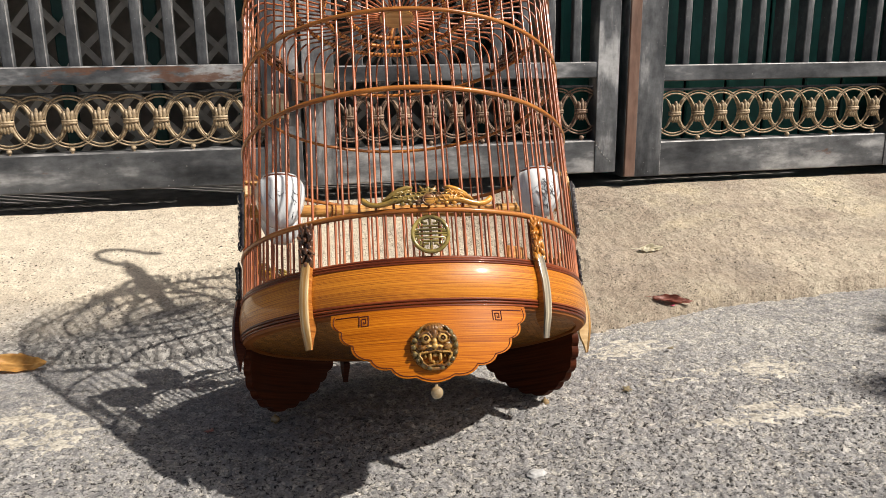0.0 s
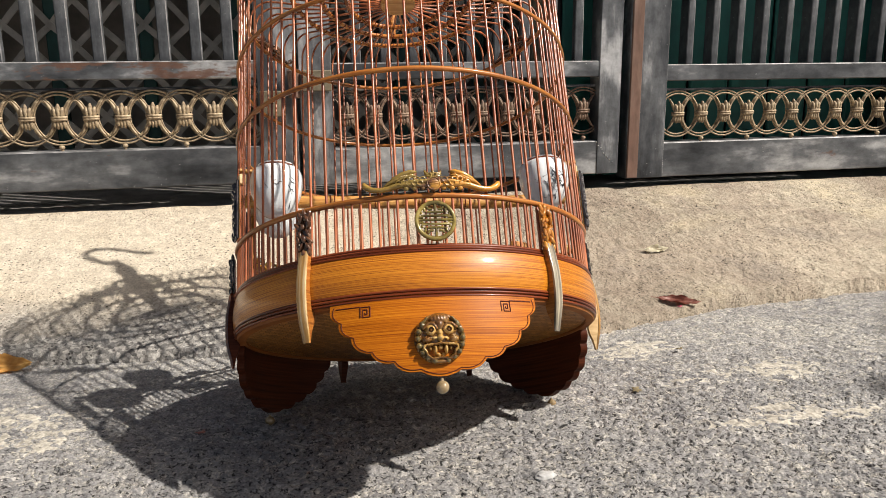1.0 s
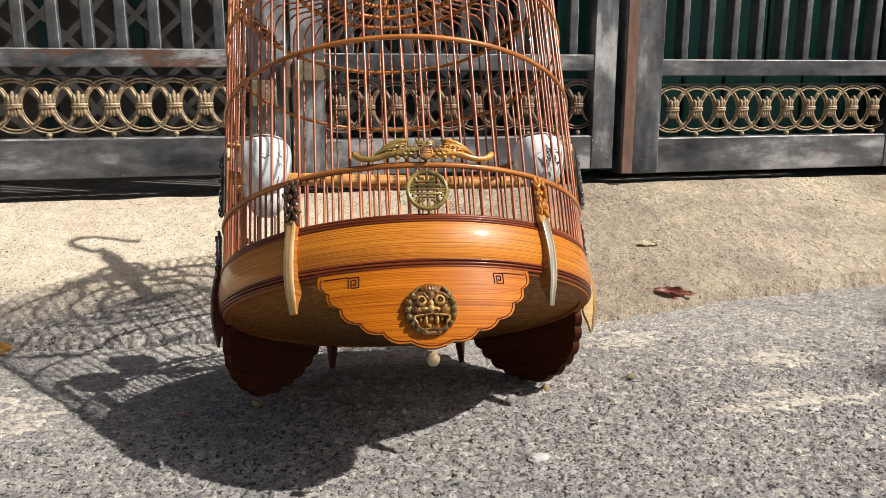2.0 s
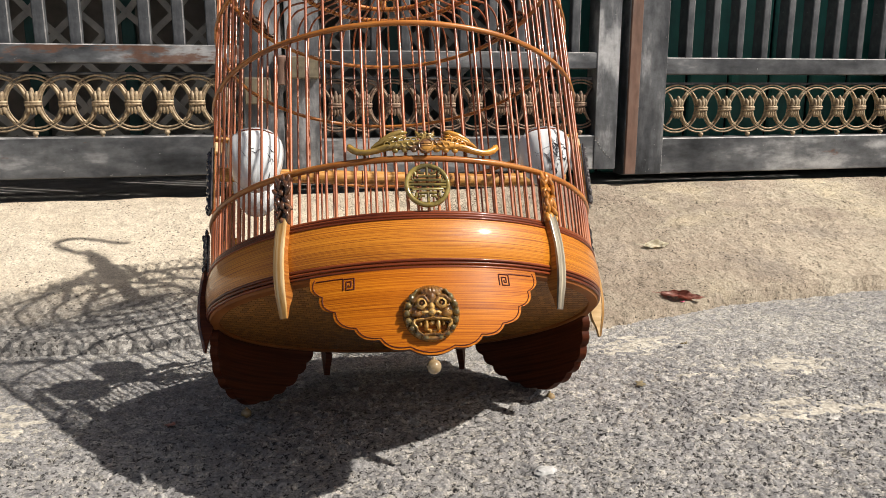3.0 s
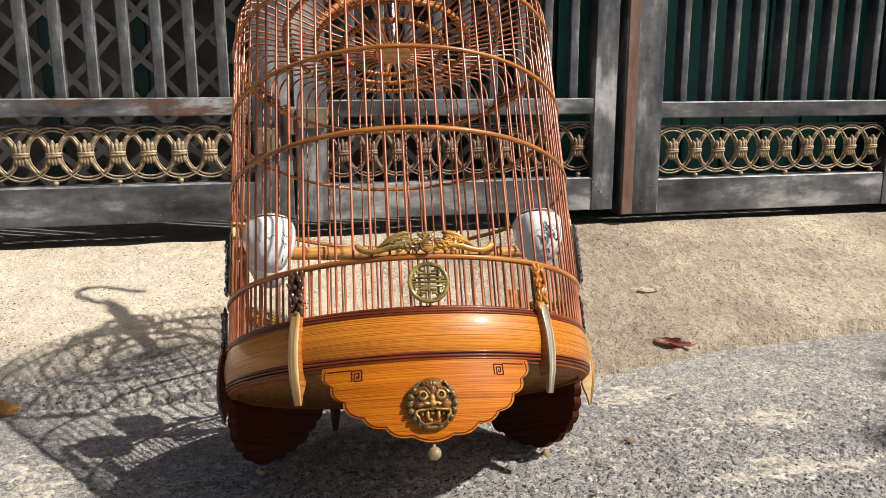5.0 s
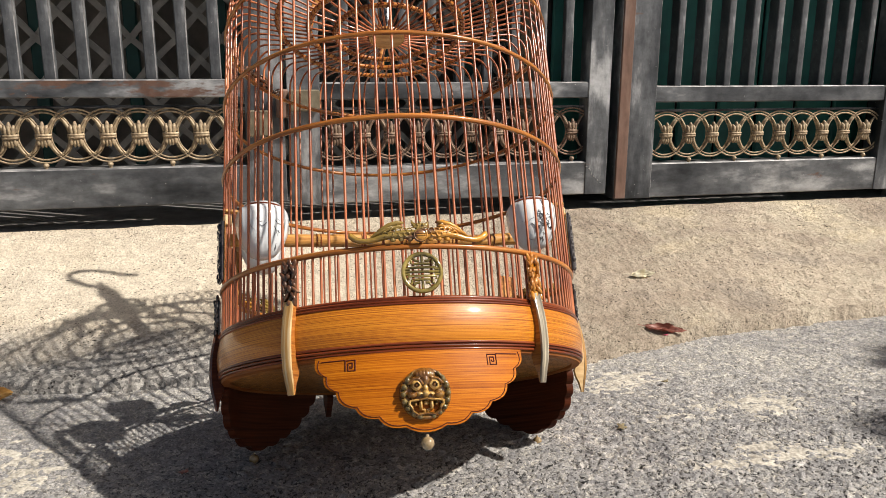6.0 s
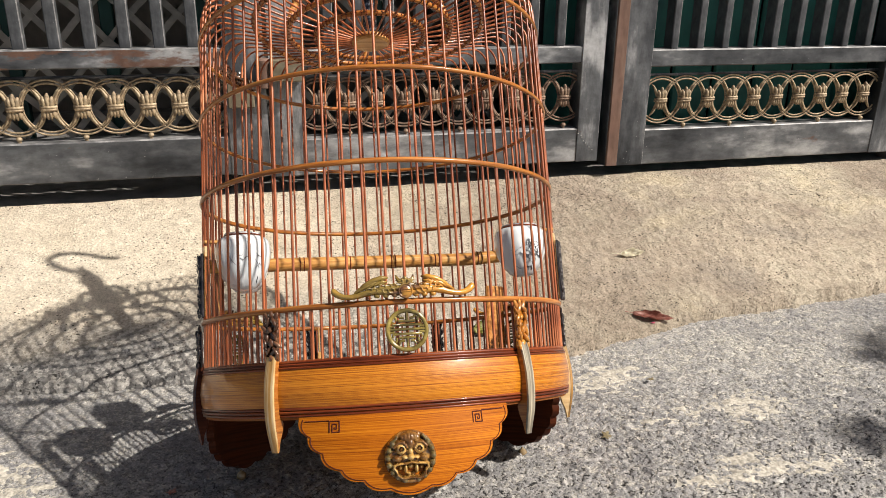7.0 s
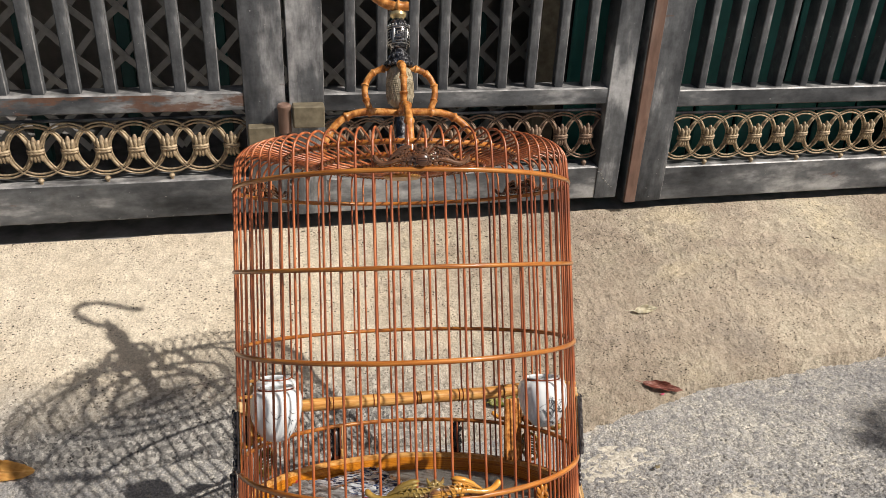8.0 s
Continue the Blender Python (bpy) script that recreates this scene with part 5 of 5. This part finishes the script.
def cup(x, y, h, wide, tall, label, ink="", at=0.0):
    """A porcelain cup tied by its neck to a holder on the bars; local x points out of the cage."""
    o = tagged(new("feeding_cup"), label, "cup", "porcelain cups in the cage")
    o.matrix_basis = CAGE @ pose(x, y, h, 0, 0, math.degrees(math.atan2(y, x)))
    gap = R_BAR - math.hypot(x, y)
    bm = bmesh.new()
    prof = [(0.0, -0.0390), (0.0080, -0.0390), (0.0145, -0.0358), (0.0232, -0.0245), (0.0286, -0.0105), (0.0306, 0.003), (0.0306, 0.0125), (0.0294, 0.0188), (0.0270, 0.0230), (0.0232, 0.0252), (0.0206, 0.0260), (0.0206, 0.0284), (0.0214, 0.0296),
            (0.0202, 0.0296), (0.0194, 0.0276), (0.0200, 0.0250), (0.0268, 0.018), (0.0278, 0.003), (0.0, -0.020)]
    outer = prof[2:9]
    prof = [(r * wide, z * tall) for r, z in prof]
    lathe(bm, prof, 72)
    for v in bm.verts:
        a = math.atan2(v.co.y, v.co.x)
        f = 1 - 0.035 * (0.5 + 0.5 * math.cos(9 * a + 30 * v.co.z)) ** 6
        v.co.x *= f
        v.co.y *= f
    body = part("body", bm, "ceramic", o)
    def on_cup(deg, z):
        zz, last = z / tall, (0.0080, -0.0390)
        for r1, z1 in outer:
            if z1 >= zz:
                break
            last = (r1, z1)
        rr = last[0] + (r1 - last[0]) * (zz - last[1]) / max(1e-6, z1 - last[1])
        a = radians(deg)
        return Vector((rr * wide * math.cos(a), rr * wide * math.sin(a), z))
    if ink:
        part("ink", brush_strokes(on_cup, ink, at), "ink", body, "black ink brush strokes")
    bm = bmesh.new()
    hoop(bm, 0.0209 * wide, 0.0270 * tall, 0.0008, 0.0008, 40, 6)
    part("neck_wire", bm, "trim", o)
    bm = bmesh.new()
    box(bm, (0.0190, -0.004, 0.0150), (gap + 0.0015, 0.004, 0.0180), 0.0006)
    part("holder", bm, "cane", o, "small wooden cup holder")
    bm = bmesh.new()
    box(bm, (gap - 0.005, -0.0042, 0.001), (gap + 0.0022, 0.0042, 0.012), 0.001)
    part("peg", bm, "pale_wood", o, "pale wooden peg between the bars")
    bm = bmesh.new()
    box(bm, (gap + 0.0016, -0.0075, -0.058), (gap + 0.0034, 0.0075, 0.004), 0.0006)
    part("backing", bm, "cane", o, "honey wood backing strip")
    bm = bmesh.new()
    box(bm, (gap + 0.003, -0.009, -0.060), (gap + 0.006, 0.009, 0.004), 0.001)
    rng = random.Random(int(x * 1e4))
    for k in range(44):
        z = -0.057 + 0.058 * k / 43
        s = rng.uniform(0.0018, 0.0032)
        ball(bm, (gap + 0.0062, rng.uniform(-0.0075, 0.0075), z), (s * 0.8, s, s * 1.3), 6)
    part("plaque", bm, "blackhorn", o, "carved black horn plaque")


cup(-0.1445, -0.0430, 0.1105, 0.90, 0.84, "white porcelain cup with ink landscape, tied at the neck", "twigs", 73.4)
cup(-0.1510, 0.0460, 0.1120, 0.84, 0.72, "plain white porcelain cup half hidden behind another")
cup(0.1450, -0.0500, 0.1095, 0.90, 0.80, "white porcelain cup with grey ink trees", "trees", -80.0)


def perch():
    o = in_cage("perch", "round honey bamboo perch with bound joints inside the cage", "perch")
    bm = bmesh.new()
    a, b = Vector((-0.186, -0.012, 0.1075)), Vector((0.186, 0.020, 0.1075))
    pts = [a + (b - a) * k / 60 for k in range(61)]
    pts = [p + Vector((0, 0, 0.006 * max(0, (k - 46) / 14))) for k, p in enumerate(pts)]
    rad = [0.0072 * (1 + 0.035 * (k % 8 == 0) + 0.012 * math.sin(k * 1.7)) for k in range(61)]
    tube(bm, pts, rad, 14)
    part("rod", bm, "cane", o)
    for k in range(8, 56, 8):
        for d in (-0.0022, 0.0022):
            bm = bmesh.new()
            way = (b - a).normalized()
            m = Matrix.Translation(pts[k] + way * d) @ way.to_track_quat("Z", "Y").to_matrix().to_4x4()
            hoop_pts = [(0.0075 * math.cos(2 * math.pi * i / 16), 0.0075 * math.sin(2 * math.pi * i / 16), 0) for i in range(16)]
            tube(bm, [m @ Vector(p) for p in hoop_pts], 0.0006, 5, True)
            part("binding", bm, "trim", o)


perch()


def cage_furnishing():
    # crumpled printed sheet on the tray
    rng = random.Random(3)
    bm = bmesh.new()
    n = 84
    grid = {}
    for i in range(n):
        for j in range(n):
            x, y = -0.165 + 0.33 * i / (n - 1), -0.165 + 0.33 * j / (n - 1)
            if math.hypot(x, y) < 0.176 and x + 0.5 * y < 0.055 + 0.02 * noise.noise(Vector((x * 18, y * 18, 6))):
                fold = noise.noise(Vector((x * 22, y * 22, 4))) + 0.6 * abs(noise.noise(Vector((x * 55, y * 40, 1))))
                grid[i, j] = bm.verts.new((x, y, -0.014 + 0.007 * fold + 0.004 * abs(noise.noise(Vector((x * 95, y * 95, 9)))) + 0.0012 * noise.noise(Vector((x * 260, y * 260, 2)))))
    for i in range(n - 1):
        for j in range(n - 1):
            c = [grid.get(k) for k in ((i, j), (i + 1, j), (i + 1, j + 1), (i, j + 1))]
            if all(c):
                bm.faces.new(c)
    bmesh.ops.solidify(bm, geom=list(bm.faces), thickness=0.0005)
    o = part("tray_liner", bm, "lining", None, "", 12)
    tagged(o, "crumpled glossy printed plastic sheet lining the cage floor", "liner")
    o.matrix_basis = CAGE
    # inner wall of the hoop
    bm = bmesh.new()
    lathe(bm, [(0.1815, -0.020), (0.1815, 0.002), (0.1852, 0.003), (0.1852, -0.020)], 120, None, True)
    part("inner_hoop", bm, "cane", cage, "plain pale inner hoop")
    # latch stick on the back bars
    bm = bmesh.new()
    tube(bm, [cyl(203, 0.1870, 0.047), cyl(203, 0.1865, 0.02), cyl(203, 0.1860, -0.002)], 0.0011, 6)
    box(bm, (-0.0032, -0.002, -0.004), (0.0032, 0.002, 0.006), 0.0005, Matrix.Translation(cyl(203, 0.1862, 0.010)) @ turned(23))
    part("latch_stick", bm, "tusk", cage, "thin pale latch stick with a block")
    # upright slide of the door
    bm = bmesh.new()
    box(bm, (-0.0140, -0.003, 0.0), (0.0125, 0.003, 0.080), 0.0016, Matrix.Translation(cyl(124.5, 0.1745, 0.004)) @ turned(24) @ pose(0, 0, 0, 0, 3, 0))
    part("door_slide", bm, "bow_cane", cage, "upright pale wooden door slide")


cage_furnishing()


# ---- litter ----
def ground_at(x, y):
    return ramp_height(y) + 0.001 if y > concrete_edge(x) else -0.004


def leaf(name, label, length, width, curl, roll_up, material, m, stem=0.0, seed=1):
    """A dry leaf: pointed outline, raised midrib, curled along and across."""
    bm = bmesh.new()
    rng = random.Random(seed)
    rows = []
    nu, nv = 18, 9
    for i in range(nu):
        u = i / (nu - 1)
        half = width / 2 * (math.sin(math.pi * (0.03 + 0.94 * u ** 0.85)) ** 0.8) * (1 + rng.uniform(-0.06, 0.06))
        row = []
        for j in range(nv):
            v = -1 + 2 * j / (nv - 1)
            a = v * roll_up
            yy = half * (math.sin(a) / roll_up if roll_up > 0.01 else v)
            zz = half * (1 - math.cos(a)) / max(roll_up, 0.01) + curl * length * (2 * u - 1) ** 2 + 0.0018 * math.sin(9 * u + 3 * v) + 0.0012 * math.sin(23 * u - 5 * v) + 0.0008 * rng.uniform(-1, 1)
            row.append(bm.verts.new(((u - 0.5) * length, yy, zz)))
        rows.append(row)
    for p, q in zip(rows, rows[1:]):
        for j in range(nv - 1):
            bm.faces.new((p[j], p[j + 1], q[j + 1], q[j]))
    bmesh.ops.solidify(bm, geom=list(bm.faces), thickness=0.0004)
    o = tagged(new(name), label, "leaf")
    o.matrix_basis = m
    part("blade", bm, material, o, "", 180)
    bm = bmesh.new()
    pts = [((k / 8 - 0.5) * length, 0.0, curl * length * (2 * k / 8 - 1) ** 2 + 0.0008) for k in range(9)]
    if stem:
        pts = [(-0.5 * length - stem, stem * 0.15, curl * length * 0.9)] + pts
    tube(bm, pts, 0.0005, 5)
    part("midrib", bm, material, o)
    return o


slope = math.degrees(math.atan(RAMP_SLOPE))
leaf("dry_leaf", "curled dry orange leaf on the concrete edge", 0.085, 0.034, 0.12, 0.9, "leaf_orange", pose(-0.386, 1.122, ground_at(-0.386, 1.122) + 0.004, 40, 4, -8), 0.0, 4)
leaf("dry_leaf", "rolled dark red dry leaf on the ramp foot", 0.066, 0.022, 0.05, 1.3, "leaf_red", pose(0.622, 1.124, ground_at(0.622, 1.124) + 0.003, 22, 3, -24), 0.012, 7)
leaf("dry_leaf", "small pale bleached leaf lying on the concrete ramp", 0.048, 0.017, 0.05, 0.7, "leaf_pale", pose(0.664, 1.292, ground_at(0.664, 1.292) + 0.004, slope + 28, 0, 4), 0.018, 9)
leaf("dry_leaf", "yellowing green leaf lying behind the cage", 0.055, 0.036, 0.08, 0.8, "leaf_green", pose(0.347, 1.137, ground_at(0.347, 1.137) + 0.001, slope, 0, 15), 0.006, 11)


def chip(name, label, x, y, sx, sy, sz, material, turn_by, seed, category):
    """A stone chip, or a thin ragged scrap with a torn, curled outline."""
    bm = bmesh.new()
    scrap = category != "stone"
    bmesh.ops.create_icosphere(bm, subdivisions=3, radius=1.0)
    for v in bm.verts:
        k = 1 + 0.25 * noise.noise(v.co * 1.7 + Vector((seed, 0, 0))) + 0.12 * noise.noise(v.co * 5 + Vector((0, seed, 0)))
        w = 1.0
        if scrap:
            a = math.atan2(v.co.y, v.co.x)
            w = 0.8 + 0.28 * math.cos(5 * a + seed) + 0.12 * math.cos(9 * a)
        lift = sz * 0.7 * (v.co.x * v.co.x - 0.4 * v.co.y) if scrap else 0.0
        v.co = Vector((v.co.x * sx * k * w, v.co.y * sy * k * w, max(-0.3, v.co.z) * sz * k * (0.45 if scrap else 1.0) + lift))
    o = part(name, bm, material, None, "", 25)
    tagged(o, label, category)
    o.matrix_basis = pose(x, y, ground_at(x, y) + sz * (1.1 if scrap else 0.3), 0, 0, turn_by)


chip("stone_chip", "flat pale grey stone chip on the asphalt", 0.237, 0.684, 0.0105, 0.0065, 0.004, "chip", 12, 2, "stone")
chip("petal", "small faded red petal on the shaded asphalt", -0.104, 0.858, 0.006, 0.005, 0.002, "leaf_red", 30, 5, "petal")
chip("petal", "tiny bright pink petal beside the red leaf", 0.616, 1.112, 0.0045, 0.003, 0.0015, "petal", 20, 8, "petal")


chip("seed_husk", "small crumpled brown husk on the asphalt", 0.536, 0.966, 0.006, 0.004, 0.003, "husk", 20, 12, "husk")
chip("seed_husk", "small olive brown leaf scrap lying beside the cage", 0.416, 0.853, 0.009, 0.006, 0.0016, "husk", 70, 15, "husk")


# ---- gate fittings ----
def latch():
    o = tagged(new("gate_latch"), "weathered tan latch boxes and rusty bolt barrel between leaves", "latch")
    for lo, hi in (((0.051, GATE_Y - 0.030, 0.346), (0.107, GATE_Y - 0.001, 0.3855)), ((-0.029, GATE_Y - 0.024, 0.300), (0.018, GATE_Y - 0.001, 0.348))):
        bm = bmesh.new()
        box(bm, lo, hi, 0.002)
        part("latch_box", bm, "latch", o)
    bm = bmesh.new()
    lathe(bm, [(0.0, 0.334), (0.010, 0.334), (0.0115, 0.336), (0.0115, 0.376), (0.0128, 0.378), (0.0128, 0.384), (0.010, 0.387), (0.0, 0.387)], 20, pose(0.0365, GATE_Y - 0.0145, 0))
    part("bolt_barrel", bm, "rust", o, "rusty round barrel")


latch()


def weld_bead():
    """Bright drops of weld on the slanting joint of stile and rail."""
    rng = random.Random(8)
    bm = bmesh.new()
    for k in range(9):
        f = k / 8
        ball(bm, (0.662 + 0.034 * f + rng.uniform(-0.002, 0.002), GATE_Y, 0.229 - 0.042 * f + rng.uniform(-0.002, 0.002)), (rng.uniform(0.0012, 0.0026), 0.0012, rng.uniform(0.0012, 0.0022)), 7)
    part("weld_bead", bm, "bright_silver", leaf_m, "bright drops of weld")


weld_bead()


# ---- behind the gate ----
def scissor_gate():
    o = tagged(new("folding_grille"), "grey folding scissor grille with dark green uprights, in shade", "grille")
    y, d, z0, z1 = 1.95, 0.097, 0.15, 2.0
    for k in range(-7, 6):
        x = -0.277 + 0.194 * k
        bm = bmesh.new()
        box(bm, (x - 0.014, y - 0.012, z0), (x + 0.014, y + 0.010, z1), 0.002)
        part("upright", bm, "dark_green", o)
    zc = 0.486
    for k in range(-14, 12):
        for s in (-1, 1):
            x = -0.277 + d * k
            bm = bmesh.new()
            rings = []
            for i in range(-18, 19):
                cell, f = i // 6, (i % 6) / 6
                px, pz = x + s * d * i / 6, zc - 1.04 * d * (cell + 0.78 * f + 0.22 * f * f)
                slope_at = 1.04 * (0.78 + 0.44 * f)
                ln = math.hypot(1, slope_at)
                nx, nz = s * slope_at / ln * 0.0068, 1 / ln * 0.0068
                yy = y - 0.020 - 0.004 * (s > 0)
                rings.append([(px - nx, yy, pz - nz), (px + nx, yy, pz + nz), (px + nx, yy + 0.003, pz + nz), (px - nx, yy + 0.003, pz - nz)])
            loft(bm, rings)
            part("lattice_bar", bm, "lattice", o)


scissor_gate()


def green_shutter():
    o = tagged(new("green_shutter"), "dark green ribbed metal shutter close behind the gate", "shutter")
    x = 0.628
    while x < 2.2:
        bm = bmesh.new()
        box(bm, (x, 1.700, 0.14), (x + 0.098, 1.712, 2.0), 0.004)
        part("slat", bm, "green", o)
        x += 0.105
    bm = bmesh.new()
    box(bm, (0.615, 1.716, 0.14), (2.3, 1.735, 2.0))
    part("backing", bm, "black", o)
    bm = bmesh.new()
    box(bm, (0.556, 1.700, 0.14), (0.606, 1.735, 2.0), 0.002)
    part("post", bm, "latch", o)


green_shutter()


def wall(name, lo, hi, material, label):
    bm = bmesh.new()
    box(bm, lo, hi)
    o = part(name, bm, material, None, "", 30)
    tagged(o, label, "ceiling" if name == "ceiling" else "wall", "", "structure")


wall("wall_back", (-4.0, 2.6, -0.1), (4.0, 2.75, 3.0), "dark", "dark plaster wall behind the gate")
# side walls, slab and piers are unseen, added to keep daylight out
wall("wall_left", (-4.0, 1.64, -0.1), (-3.85, 2.6, 3.0), "dark", "unseen dark side wall behind the gate")
wall("wall_right", (3.85, 1.64, -0.1), (4.0, 2.6, 3.0), "dark", "unseen dark side wall behind the gate")
wall("ceiling", (-4.0, 1.57, 2.005), (4.0, 2.6, 2.15), "dark", "unseen plain slab added to shade the entrance")
wall("wall_pier_left", (-4.0, 1.575, -0.1), (-1.61, 1.63, 2.0), "dark", "unseen plain pier beside the gate")
wall("wall_pier_right", (1.47, 1.575, -0.1), (4.0, 1.63, 2.0), "dark", "unseen plain pier beside the gate")
wall("floor", (-4.0, 1.586, -0.1), (4.0, 2.6, 0.1245), "floor_dirt", "dark floor behind the gate")


# ---- roadside tree ----
def roadside_tree():
    """Slender tree out of view whose crown shades the edge of the road."""
    o = tagged(new("tree"), "slender roadside tree with thin brown trunk and sparse green leaves", "tree")
    rng = random.Random(12)
    bm = bmesh.new()
    tube(bm, [(3.0, -0.25, -0.02), (2.98, -0.24, 0.5), (3.0, -0.22, 1.1), (3.03, -0.24, 1.6), (3.05, -0.30, 2.1)], [0.045, 0.038, 0.032, 0.024, 0.012], 10)
    part("trunk", bm, "mahogany", o)
    tips = []
    for p, q in (((3.0, -0.22, 1.2), (2.005, 0.030, 1.634)), ((3.03, -0.24, 1.6), (2.36, 0.13, 1.79)), ((3.05, -0.30, 2.0), (3.08, -0.34, 2.3))):
        p, q = Vector(p), Vector(q)
        bm = bmesh.new()
        tube(bm, [p, p.lerp(q, 0.5) + Vector((0, 0, 0.06)), q], [0.014, 0.009, 0.004], 7)
        part("limb", bm, "mahogany", o)
        tips.append(q)
    bm = bmesh.new()
    for tip, count, spread in zip(tips, (11, 30, 90), (0.021, 0.036, 0.16)):
        for k in range(count):
            c = tip + Vector((rng.gauss(0, spread), rng.gauss(0, spread), rng.gauss(0, spread * 0.7)))
            m = Matrix.Translation(c) @ pose(0, 0, 0, rng.uniform(-50, 50), rng.uniform(-50, 50), rng.uniform(0, 360))
            w, h = rng.uniform(0.012, 0.018), rng.uniform(0.03, 0.045)
            pts = [(0, -h, 0), (w, -h * 0.3, 0.004), (w * 0.8, h * 0.4, 0.004), (0, h, 0), (-w * 0.8, h * 0.4, 0.004), (-w, -h * 0.3, 0.004)]
            bm.faces.new([bm.verts.new(m @ Vector(p)) for p in pts])
    part("crown", bm, "leaf_green", o)


roadside_tree()
